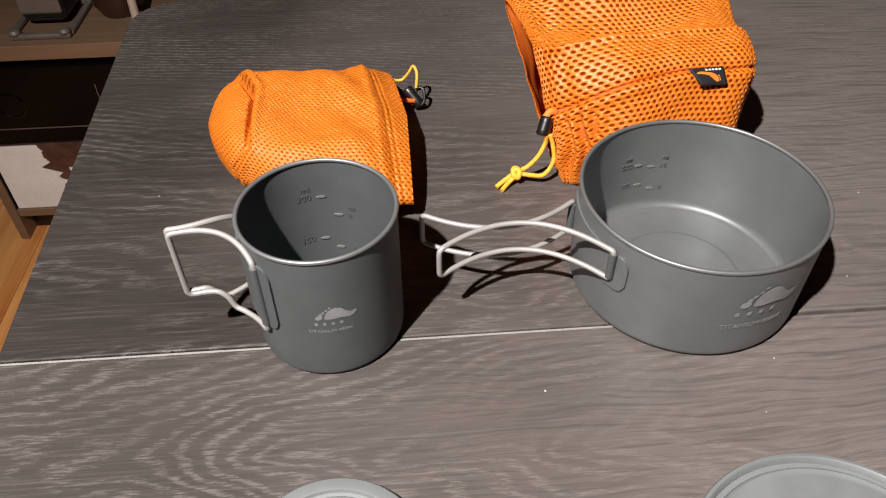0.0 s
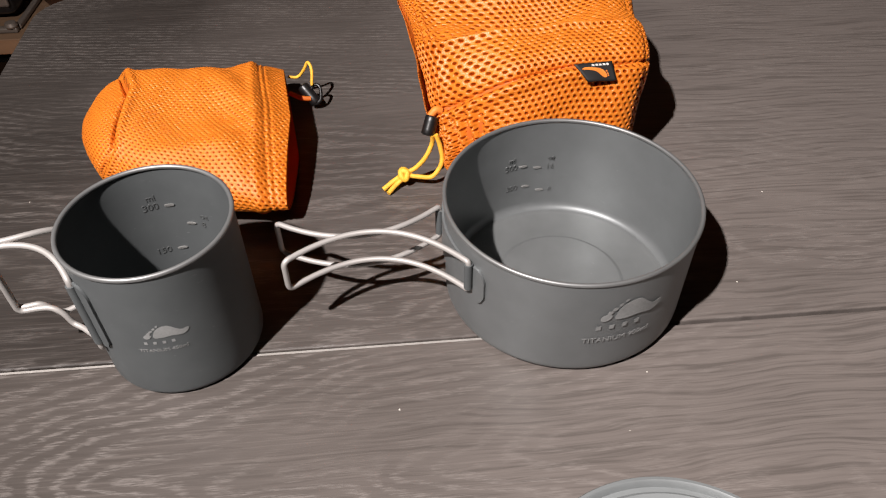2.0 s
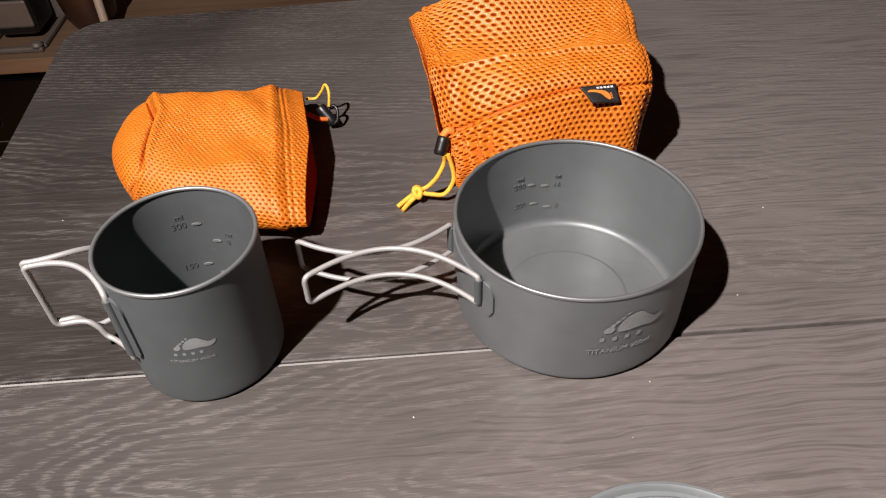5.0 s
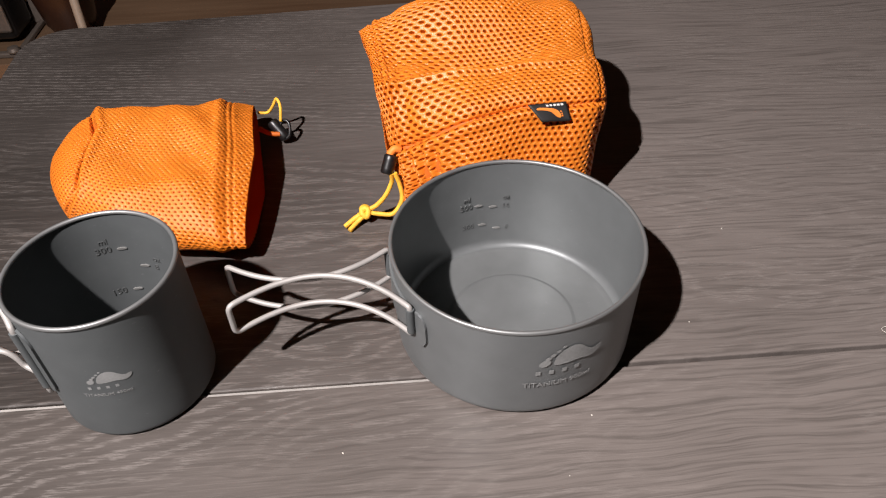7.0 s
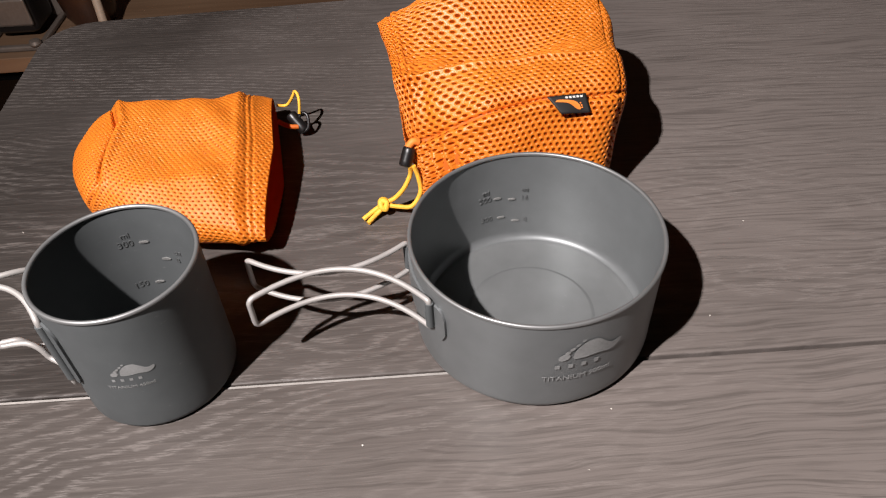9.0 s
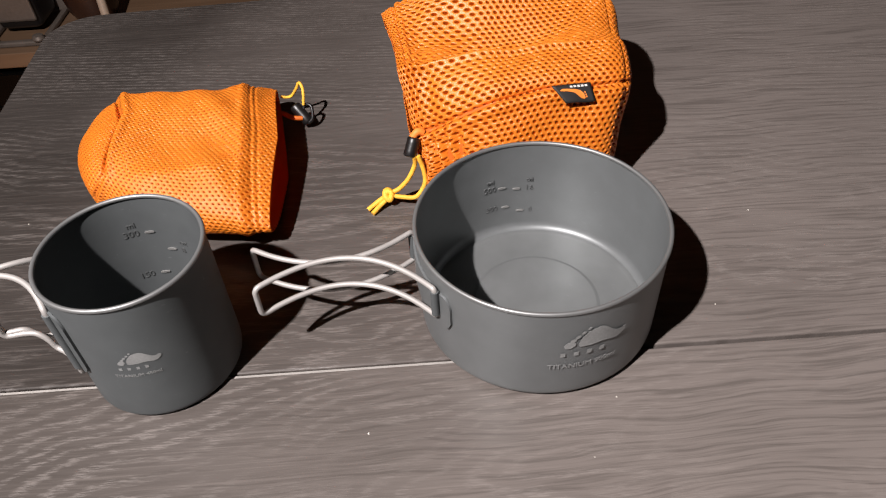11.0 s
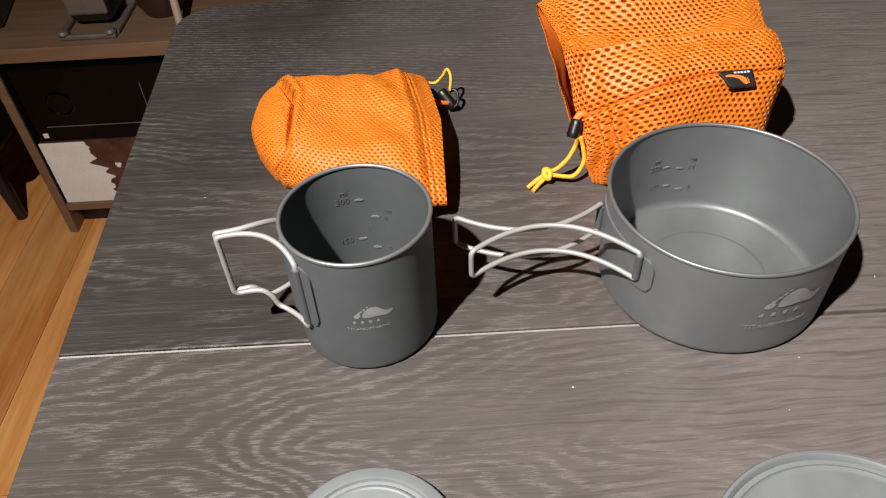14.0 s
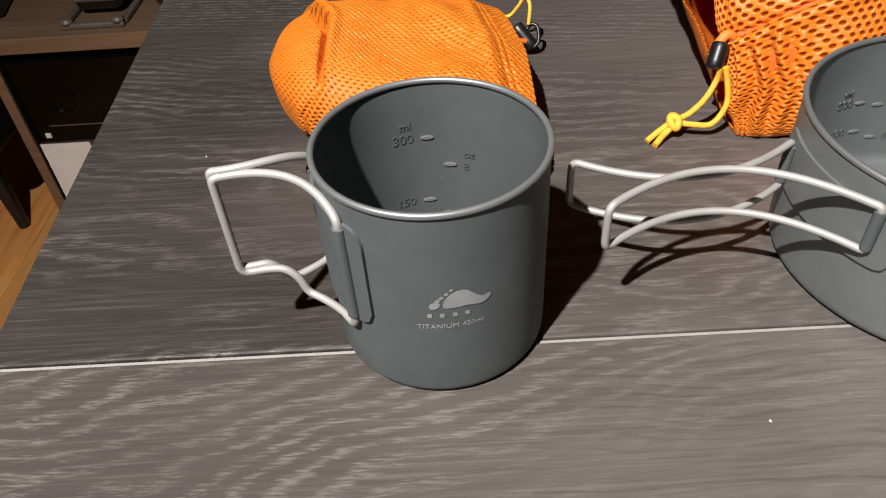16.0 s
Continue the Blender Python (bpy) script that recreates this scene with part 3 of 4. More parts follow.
def lid(name, radius, at, label, narrow):
    R = radius
    t = thing(name, at, label, "pot lid")
    if narrow:
        prof = [(R - 0.0012, 0.0), (R, 0.002), (R, 0.0052), (R - 0.0006, 0.0062), (R - 0.0020, 0.0064), (R - 0.0028, 0.0058), (R - 0.0038, 0.0030), (R - 0.0060, 0.0028),
                (R - 0.0072, 0.0052), (R - 0.0082, 0.0058), (R - 0.0096, 0.0054), (R - 0.0104, 0.0052), (R - 0.0112, 0.0052), (0.0, 0.0052)]
    else:
        prof = [(R - 0.0010, 0.0), (R, 0.0012), (R, 0.0042), (R - 0.0008, 0.0052), (R - 0.0056, 0.0063), (R - 0.0068, 0.0062), (R - 0.0076, 0.0048), (R - 0.0092, 0.0046),
                (R - 0.0102, 0.0060), (R - 0.0112, 0.0062), (R - 0.0120, 0.0056), (R - 0.0130, 0.0056), (0.0, 0.0056)]
    dense = []
    for (a, b), (c, e) in zip(prof, prof[1:]):
        dense.append((a, b))
    dense.append(prof[-1])
    under = [(0.0, 0.0046 if narrow else 0.0050), (R - 0.012, 0.0044), (R - 0.0042, 0.0022 if narrow else 0.0040), (R - 0.0012, 0.0)]
    cut = 8 if narrow else 7
    part("plate", lathe(dense[cut:] + under[:2] + [(dense[cut][0], under[1][1])], 128), M_LID, t)
    part("rim", lathe(dense[:cut + 1] + [(dense[cut][0], under[1][1] - 0.0014), (R - 0.0042, 0.0018), (R - 0.0012, 0.0)], 128), M_LID, t, "raised outer rim")


mug()
pot()
lid("mug_lid", 0.0410, pose(0.0038, -0.1403, TT), "small round titanium lid lying flat on the table", False)
lid("pot_lid", 0.0655, pose(0.2120, -0.1698, TT), "large round titanium lid with pressed ring on the table", True)


# ---------------------------------------------------------------- mesh pouches
def interp(stations, x):
    xs = [s[0] for s in stations]
    out = []
    for c in range(1, len(stations[0])):
        ys = [s[c] for s in stations]
        out.append(spline(xs, ys, x))
    return out


def spline(xs, ys, x):
    """Smooth interpolation with finite-difference slopes."""
    n = len(xs)
    x = min(max(x, xs[0]), xs[-1])
    i = max(k for k in range(n - 1) if xs[k] <= x + 1e-12)
    h = xs[i + 1] - xs[i]
    t = (x - xs[i]) / h
    sl = lambda k: (ys[min(k + 1, n - 1)] - ys[max(k - 1, 0)]) / (xs[min(k + 1, n - 1)] - xs[max(k - 1, 0)])
    a, b = sl(i) * h, sl(i + 1) * h
    return (2 * t ** 3 - 3 * t ** 2 + 1) * ys[i] + (t ** 3 - 2 * t * t + t) * a + (3 * t * t - 2 * t ** 3) * ys[i + 1] + (t ** 3 - t * t) * b


def eyelet(u, v, ca=0.0040, cb=0.0027):
    """1 in an eyelet of the air mesh, 0 on the cords."""
    row = math.floor(v / cb)
    fv = ((v / cb) % 1.0 - 0.5) * 0.95
    fu = ((u / ca + 0.5 * (abs(row) % 2)) % 1.0 - 0.5) * 1.12 + 0.30 * fv
    d = math.hypot(fu, fv)
    return 1.0 - min(max((d - 0.16) / 0.20, 0.0), 1.0)


def pouch(name, stations, shape, at, label, nu, nv, length, girth):
    """A soft sack lofted along x. stations: x, front y, back y, height, squareness.
    shape(x, phi, p, n) adds folds and seams to the surface point p."""
    t = thing(name, at, label, "storage pouch", "orange mesh pouches")
    xs0, xs1 = stations[0][0], stations[-1][0]
    verts, uvs = [], []
    dense = np.linspace(0, 2 * math.pi, 721)
    for i in range(nu + 1):
        f = i / nu
        x = xs0 + (xs1 - xs0) * f
        yf, yb, h, sq = interp(stations, x)
        yc, ra = (yf + yb) / 2, (yb - yf) / 2
        # even spacing of the threads round the section
        dy = ra * np.sign(np.cos(dense)) * np.abs(np.cos(dense)) ** (2 / sq)
        dz = h / 2 * np.sign(np.sin(dense)) * np.abs(np.sin(dense)) ** (2 / sq)
        run = np.concatenate(([0], np.cumsum(np.hypot(np.diff(dy), np.diff(dz)))))
        around = np.interp(np.arange(nv) / nv * run[-1], run, dense)
        for j in range(nv):
            phi = float(around[j])
            c, s = math.cos(phi), math.sin(phi)
            y = yc - ra * math.copysign(abs(c) ** (2 / sq), c)
            z = h / 2 + h / 2 * math.copysign(abs(s) ** (2 / sq), s)
            nrm = Vector((0, -c / max(ra, 1e-3), s / max(h / 2, 1e-3))).normalized()
            p = shape(f, phi, Vector((x, y, max(z, 0.0))), nrm)
            u, v = f * length, j / nv * girth
            p = p - nrm * (0.0012 * eyelet(u, v))
            p.z = max(p.z, 0.0008)
            verts.append(p)
    faces = []
    for i in range(nu):
        for j in range(nv):
            k = (j + 1) % nv
            faces.append((i * nv + j, i * nv + k, (i + 1) * nv + k, (i + 1) * nv + j))
    me = mesh_from(verts, faces)
    uv = me.uv_layers.new(name="UVMap")
    ii, jj = np.meshgrid(np.arange(nu), np.arange(nv), indexing="ij")
    data = np.stack([np.stack([(ii + a) / nu * length, (jj + b) / nv * girth], -1) for a, b in ((0, 0), (0, 1), (1, 1), (1, 0))], -2).ravel()
    uv.data.foreach_set("uv", data)
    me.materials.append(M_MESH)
    body = part("body", me, None, t)
    return t, body


def lining(t, stations, shape, inset=0.0016, nu=60, nv=120):
    """Smooth inner layer of a sack, just inside the mesh."""
    verts, faces = [], []
    xs0, xs1 = stations[0][0], stations[-1][0]
    for i in range(nu + 1):
        f = i / nu
        yf, yb, h, sq = interp(stations, xs0 + (xs1 - xs0) * f)
        yc, ra = (yf + yb) / 2, (yb - yf) / 2
        for j in range(nv):
            phi = 2 * math.pi * j / nv
            c, s = math.cos(phi), math.sin(phi)
            y = yc - ra * math.copysign(abs(c) ** (2 / sq), c)
            z = h / 2 + h / 2 * math.copysign(abs(s) ** (2 / sq), s)
            nrm = Vector((0, -c / max(ra, 1e-3), s / max(h / 2, 1e-3))).normalized()
            p = shape(f, phi, Vector((xs0 + (xs1 - xs0) * f, y, max(z, 0.0))), nrm) - nrm * inset
            p.z = max(p.z, 0.0014)
            verts.append(p)
    for i in range(nu):
        for j in range(nv):
            k = (j + 1) % nv
            faces.append((i * nv + j, i * nv + k, (i + 1) * nv + k, (i + 1) * nv + j))
    part("lining", mesh_from(verts, faces), M_LINER, t, "smooth orange inner layer")


def toggle(parent, a, b, r, label="black barrel cord lock"):
    a, b = Vector(a), Vector(b)
    d = (b - a).normalized()
    path = [a, a + d * 0.0006, a + d * 0.0012] + [a.lerp(b, f) for f in (0.3, 0.5, 0.7)] + [b - d * 0.0012, b - d * 0.0006, b]
    part("cord_lock", tube(path, [r * 0.75, r * 0.93, r, r, r, r, r, r * 0.93, r * 0.75], 20), M_BLACK, parent, label)


# small pouch: closed base on the west, mouth on the east
SMALL = [(-0.0890, 0.158, 0.190, 0.026, 2.0), (-0.0868, 0.144, 0.203, 0.034, 2.2), (-0.0800, 0.128, 0.211, 0.0415, 2.4), (-0.0700, 0.113, 0.213, 0.0475, 2.5), (-0.0600, 0.106, 0.2115, 0.0515, 2.4), (-0.0500, 0.101, 0.210, 0.0535, 2.4), (-0.0300, 0.090, 0.213, 0.0520, 2.5),
         (0.0000, 0.081, 0.218, 0.0500, 2.5), (0.0250, 0.077, 0.226, 0.0460, 2.3), (0.0390, 0.076, 0.232, 0.0390, 2.1), (0.0480, 0.077, 0.234, 0.0350, 2.0)]


def small_shape(f, phi, p, n):
    top = max(0.0, math.sin(phi))
    w = noise.noise(Vector((p.x * 22, p.y * 22, p.z * 30)) + Vector((3, 1, 0))) * 0.0022
    w += noise.noise(Vector((p.x * 60, p.y * 24, p.z * 40))) * 0.0010
    # crease of the round base panel
    seam = -0.0530 - 0.014 * max(0.0, (p.y - 0.165) / 0.035) - 0.024 * max(0.0, 0.6 - top)
    d = p.x - seam
    deep = (0.0015 + 0.0062 * math.exp(-((p.y - 0.160) / 0.042) ** 4)) * top
    w -= deep * (math.exp(d / 0.018) if d < 0 else math.exp(-(d / 0.0011) ** 2))
    w -= 0.0035 * max(0.0, min(1.0, (p.y - 0.150) / 0.05)) * top * max(0.0, min(1.0, -d / 0.006))
    w -= 0.0020 * (1 - top) * math.exp(-(d / 0.0016) ** 2)
    w -= 0.0050 * top * math.exp(-((d + 0.0014) / 0.0017) ** 2) * min(1.0, max(0.25, (p.y - 0.09) / 0.03))
    w += 0.0018 * math.exp(-((d - 0.0045) / 0.003) ** 2)
    # hem stitching near the mouth
    slant = 0.009 - 0.013 * (p.y - 0.077) / 0.15
    for s in (0.0300, 0.0335):
        w -= 0.0008 * math.exp(-((p.x - s - slant) / 0.0011) ** 2)
    w += 0.0013 * math.exp(-((p.x - 0.0245 - slant) / 0.0030) ** 2)
    # soft pull folds across the top
    w += 0.0015 * math.sin((p.y * 0.75 + p.x) * 150) * top * math.exp(-((p.x - 0.012) / 0.02) ** 2)
    w -= 0.0075 * math.exp(-((p.x + 0.010) / 0.032) ** 2 - ((p.y - 0.138) / 0.026) ** 2) * top
    w += 0.0022 * math.exp(-((p.x + 0.012) / 0.030) ** 2 - ((p.y - 0.106 - 0.15 * (p.x + 0.01)) / 0.008) ** 2) * top
    q = p + n * w
    q.x += 0.006 * min(max(0.0, (0.158 - p.y) / 0.05), 1.0) * max(0.0, 1 - f / 0.32)
    q.x += 0.008 * max(0.0, 1 - q.z / 0.030) * max(0.0, 1 - f / 0.22)
    q.x += 0.001 * (1 - (q.z / 0.04)) * f ** 6 - 0.012 * max(0.0, (p.y - 0.15) / 0.08) * f ** 4
    return q


t, body = pouch("mesh_pouch", SMALL, small_shape, pose(0, 0, TT), "small orange air-mesh drawstring pouch lying on its side", 340, 756, 0.1500, 0.3402)
lining(t, SMALL, small_shape)
toggle(t, (0.0495, 0.2165, 0.0160), (0.0595, 0.2085, 0.0055), 0.0042)
part("cord", tube(smooth_path([(0.0395, 0.223, 0.020), (0.0465, 0.224, 0.019), (0.0520, 0.222, 0.026), (0.0555, 0.221, 0.032), (0.0580, 0.217, 0.028), (0.0570, 0.213, 0.018)], 6), 0.0011, 8), M_CORD, t, "yellow drawstring loop")
part("elastic_loop", tube(smooth_path([(0.0545, 0.213, 0.012), (0.0585, 0.215, 0.017), (0.0625, 0.213, 0.016), (0.0625, 0.208, 0.009), (0.0585, 0.207, 0.006)], 6), 0.0012, 8), M_BLACK, t, "black elastic loop")
part("pull_tab", tube(smooth_path([(0.0405, 0.212, 0.013), (0.0485, 0.208, 0.011), (0.0555, 0.208, 0.010)], 5), 0.0018, 8), M_LINER, t)

# large pouch: mouth on the west, round closed end on the east
ROUND = (0.0, 0.085, 0.166, 0.232, 0.278, 0.372, 0.485, 0.590, 0.680, 0.835)     # share of the girth at each guide
X_MOUTH, X_CAP, CAP = 0.1350, 0.2420, 0.0362


def large_guides(x):
    """Guide points round the section at x: foot, front, seam, fold, hollow, crest, back, foot."""
    zs = spline((0.135, 0.155, 0.174, 0.200, 0.221, 0.245), (0.042, 0.057, 0.0690, 0.0755, 0.0790, 0.0775), x)
    ys = spline((0.135, 0.174, 0.221, 0.245), (0.1280, 0.1150, 0.1165, 0.1195), x)
    yf = spline((0.135, 0.160, 0.200, 0.245), (0.1150, 0.1035, 0.1010, 0.1050), x)
    zr = spline((0.135, 0.180, 0.245), (0.0815, 0.0855, 0.0900), x)
    zc = spline((0.122, 0.139, 0.160, 0.184, 0.205, 0.226, 0.245), (0.083, 0.0945, 0.1075, 0.1085, 0.1055, 0.1010, 0.0975), x)
    zv = spline((0.135, 0.180, 0.220, 0.245), (0.0780, 0.0775, 0.0810, 0.0910), x)
    return np.array([(yf + 0.007, 0.0), (yf, 0.42 * zs), (ys, zs), (0.1470, zr), (0.1680, zv), (0.2110, zc), (0.2510, 0.80 * zc), (0.2720, 0.38 * zc), (0.2590, 0.0), (0.1850, 0.0)])


# the drawn mouth: foot, cord lock, front lip, top corner, then the rear lip back down
MOUTH = np.array([(0.153, 0.112, 0.002), (0.147, 0.118, 0.020), (0.1390, 0.128, 0.044), (0.1320, 0.150, 0.0775), (0.1285, 0.177, 0.0815),
                  (0.1220, 0.212, 0.0835), (0.1275, 0.205, 0.0650), (0.1345, 0.178, 0.0490), (0.1365, 0.140, 0.0405), (0.1470, 0.126, 0.0100)])


def round_spline(guides, at):
    """Closed smooth curve through the guide points (last axis but one) at the shares of the girth in at."""
    knots = np.array(ROUND)
    n = len(knots)
    k = np.searchsorted(knots, at, "right") - 1
    nxt, prv, nx2 = (k + 1) % n, (k - 1) % n, (k + 2) % n
    gap = lambda i, j: (knots[j] - knots[i]) % 1.0
    h = gap(k, nxt)
    t = ((at - knots[k]) / h)[:, None]
    g = lambda i: guides[..., i, :]
    m0 = (g(nxt) - g(prv)) / gap(prv, nxt)[:, None] * h[:, None]
    m1 = (g(nx2) - g(k)) / gap(k, nx2)[:, None] * h[:, None]
    return (2 * t ** 3 - 3 * t ** 2 + 1) * g(k) + (t ** 3 - 2 * t * t + t) * m0 + (3 * t * t - 2 * t ** 3) * g(nxt) + (t ** 3 - t * t) * m1


def large_surface(nu, nv):
    """Grid of points over the large sack, from the mouth to the middle of the closed end, with its folds."""
    f = np.linspace(0, 1, nu + 1)
    split = 0.58
    # run over the closed end in even steps
    th = np.linspace(0, math.pi / 2, 400)
    ex, es = np.sin(th) ** (2 / 2.9), np.cos(th) ** (2 / 2.9)
    run = np.concatenate(([0], np.cumsum(np.hypot(np.diff(ex) * CAP, np.diff(es) * 0.065))))
    guides = []
    for v in f:
        if v <= split:
            x, shrink = X_MOUTH + (X_CAP - X_MOUTH) * v / split, 1.0
        else:
            q = (v - split) / (1 - split) * run[-1]
            x, shrink = X_CAP + CAP * np.interp(q, run, ex), np.interp(q, run, es)
        yz = large_guides(min(x, X_CAP))
        mid = np.array((0.1850, 0.0420))
        yz = mid + (yz - mid) * shrink
        # the closed end leans out over its foot
        lean = 0.13 * (yz[:, 1] - 0.055) * min(1.0, max(0.0, (v - 0.30) / 0.35))
        ring = np.column_stack((x + lean, yz))
        m = max(0.0, 1 - v / 0.30)
        m = m * m * (3 - 2 * m)
        guides.append(ring * (1 - m) + MOUTH * m)
    s = np.arange(nv) / nv
    p = round_spline(np.array(guides), s)
    n = outward(p)
    x, y, z = p[..., 0], p[..., 1], p[..., 2]
    F, S = np.broadcast_to(f[:, None], x.shape), np.broadcast_to(s[None, :], x.shape)
    bell = lambda d, w: np.exp(-(d / w) ** 2)
    step = lambda lo, hi, v: np.clip((v - lo) / (hi - lo), 0, 1)
    body = step(0.0, 0.12, F) * step(0.72, 0.50, F)
    w = 0.0013 * np.sin(41 * x + 63 * y + 1.3) * np.sin(57 * z - 38 * x + 0.4) + 0.0007 * np.sin(150 * x - 90 * y) * np.sin(120 * z + 70 * y)
    # side seam from the cord lock to the tag and on round the closed end
    d = (S - 0.166 - 0.002 * np.sin(70 * x)) * 0.49
    w -= 0.0032 * bell(d, 0.0013) * step(0.80, 0.62, F) + 0.0012 * bell(d - 0.002, 0.003) * step(0.75, 0.55, F)
    w += 0.0016 * bell(d + 0.0045, 0.0030) * step(0.75, 0.55, F)
    # sharp fold over the shoulder, with slack cloth sunk behind it
    d = (S - 0.232) * 0.49
    w += 0.0026 * bell(d, 0.0028) * body
    w -= 0.0022 * bell(d - 0.0085, 0.0048) * body
    w += 0.0013 * np.sin(x * 62 + 1.0) * bell(d - 0.040, 0.020) * body
    # creases that fan from the hem notch over the crest
    fan = (S - 0.262) * 0.49 - 0.32 * (x - 0.140)
    w += 0.0016 * bell(fan, 0.0050) * step(0.23, 0.17, x) * step(0.0, 0.1, F)
    # puckers in the cloth below the cord lock
    low = step(0.01, 0.06, S) * step(0.166, 0.135, S)
    w += 0.0036 * np.sin((x - 0.140) * 690 + z * 95 + 1.2 * np.sin(z * 160)) * bell(x - 0.157, 0.0125) * low
    # turned hem with two rows of stitches
    run_in = F * 0.190
    for row in (0.0190, 0.0235):
        w -= 0.0015 * bell(run_in - row, 0.0010)
    w += 0.0011 * step(0.0250, 0.0235, run_in)
    w -= 0.0020 * bell(run_in - 0.0285, 0.0035) * step(0.10, 0.22, S) * step(0.48, 0.40, S)
    # seam of the round end
    w -= 0.0013 * bell(F - 0.70, 0.010)
    return p + n * w[..., None], n


def outward(p):
    """Unit normals of a closed grid of points, turned away from its middle line."""
    du = np.gradient(p, axis=0)
    dv = np.roll(p, -1, 1) - np.roll(p, 1, 1)
    n = np.cross(dv, du)
    n /= np.maximum(np.linalg.norm(n, axis=2, keepdims=True), 1e-9)
    side = np.sum(n * (p - p.mean(axis=1, keepdims=True)), axis=(1, 2))
    mid = len(side) // 2
    return n if side[mid] > 0 else -n


def grid_mesh(p, length=0.0, girth=0.0):
    nu, nv = p.shape[0] - 1, p.shape[1]
    ii, jj = np.meshgrid(np.arange(nu), np.arange(nv), indexing="ij")
    kk = (jj + 1) % nv
    faces = np.stack([ii * nv + jj, (ii + 1) * nv + jj, (ii + 1) * nv + kk, ii * nv + kk], -1).reshape(-1, 4)
    me = mesh_from(p.reshape(-1, 3).tolist(), faces.tolist())
    if length:
        uv = me.uv_layers.new(name="UVMap")
        data = np.stack([np.stack([(ii + a) / nu * length, (jj + b) / nv * girth], -1) for a, b in ((0, 0), (1, 0), (1, 1), (0, 1))], -2).ravel()
        uv.data.foreach_set("uv", data)
    return me


def large_pouch():
    t = thing("mesh_pouch", pose(0, 0, TT), "large orange air-mesh drawstring pouch standing full behind the pot", "storage pouch", "orange mesh pouches")
    nu, nv, length, girth, ca, cb = 420, 1092, 0.1900, 0.4914, 0.0040, 0.0027
    p, n = large_surface(nu, nv)
    u = np.arange(nu + 1)[:, None] / nu * length
    v = np.arange(nv)[None, :] / nv * girth
    row = np.floor(v / cb)
    fv = ((v / cb) % 1.0 - 0.5) * 0.95
    fu = ((u / ca + 0.5 * (row % 2)) % 1.0 - 0.5) * 1.12 + 0.30 * fv
    p = p - n * (0.0012 * (1.0 - np.clip((np.hypot(fu, fv) - 0.16) / 0.20, 0, 1)))[..., None]
    p[..., 2] = np.maximum(p[..., 2], 0.0008)
    me = grid_mesh(p, length, girth)
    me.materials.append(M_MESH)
    part("body", me, None, t)
    p, n = large_surface(70, 160)
    p = p - n * 0.0017
    p[..., 2] = np.maximum(p[..., 2], 0.0014)
    part("lining", grid_mesh(p), M_LINER, t, "smooth orange inner layer")
    return t


t = large_pouch()


def tag():
    """Woven tag folded into the side seam."""
    corners = [Vector(c) for c in ((0.2210, 0.1165, 0.0790), (0.2445, 0.1205, 0.0775), (0.2468, 0.1130, 0.0690), (0.2290, 0.1105, 0.0700))]
    lift = Vector((0, -0.0010, 0.0016))

    def spot(a, b, up=0.0):
        """a along the seam, b down from it."""
        top, low = corners[0].lerp(corners[1], a), corners[3].lerp(corners[2], a)
        return top.lerp(low, b) + lift * (1 + 0.3 * math.sin(b * 2.2) + 0.35 * math.sin(a * 5 + 0.5) * b) + Vector((0, -0.62, 0.78)) * up

    nx, nz = 14, 8
    verts = [spot(i / nx, j / nz) for i in range(nx + 1) for j in range(nz + 1)]
    faces = [(i * (nz + 1) + j, (i + 1) * (nz + 1) + j, (i + 1) * (nz + 1) + j + 1, i * (nz + 1) + j + 1) for i in range(nx) for j in range(nz)]
    ob = part("tag", mesh_from(verts, faces), M_TAG, t, "black woven tag")
    mod = ob.modifiers.new("thick", "SOLIDIFY")
    mod.thickness = 0.0007
    mod.offset = 0

    def patch(poly, name, material):
        top = [spot(a, b, 0.0008) for a, b in poly]
        low = [spot(a, b, 0.0002) for a, b in poly]
        k = len(poly)
        me = mesh_from(top + low, [tuple(range(k))] + [(i, (i + 1) % k, k + (i + 1) % k, k + i) for i in range(k)], smooth=False)
        part(name, me, material, ob)

    sole = smooth_path([(0.10, 0.34), (0.30, 0.40), (0.46, 0.50), (0.58, 0.78), (0.70, 0.82), (0.72, 0.58), (0.62, 0.36), (0.40, 0.27), (0.20, 0.24)], 4, True)
    patch([(q.x, q.y) for q in sole], "printed_mark", M_MESH_PLAIN)
    for cx, cy in ((0.765, 0.50), (0.775, 0.62), (0.770, 0.73)):
        patch(oval(cx, cy, 0.022, 0.045, 0, 10), "printed_mark", M_MESH_PLAIN)
    for cx in (0.46, 0.56, 0.66, 0.76, 0.86):
        patch(bar(cx - 0.032, cx + 0.032, 0.10, 0.20), "printed_bar", M_WHITE)


M_MESH_PLAIN = plain("orange_print", (0.80, 0.22, 0.03), 0.6, 0, 900)
tag()
toggle(t, (0.1385, 0.1245, 0.0450), (0.1345, 0.1180, 0.0350), 0.0042)
part("pull_tab", tube(smooth_path([(0.1440, 0.127, 0.0465), (0.1405, 0.126, 0.0480), (0.1368, 0.1245, 0.0440)], 5), 0.0024, 10), M_MESH_PLAIN, t, "orange loop above the cord lock")
part("cord", tube(smooth_path([(0.1375, 0.117, 0.036), (0.1375, 0.118, 0.029), (0.1330, 0.116, 0.020), (0.1265, 0.1155, 0.0125), (0.1200, 0.1145, 0.0098)], 8), 0.0015, 10), M_CORD, t, "yellow braided drawstring")
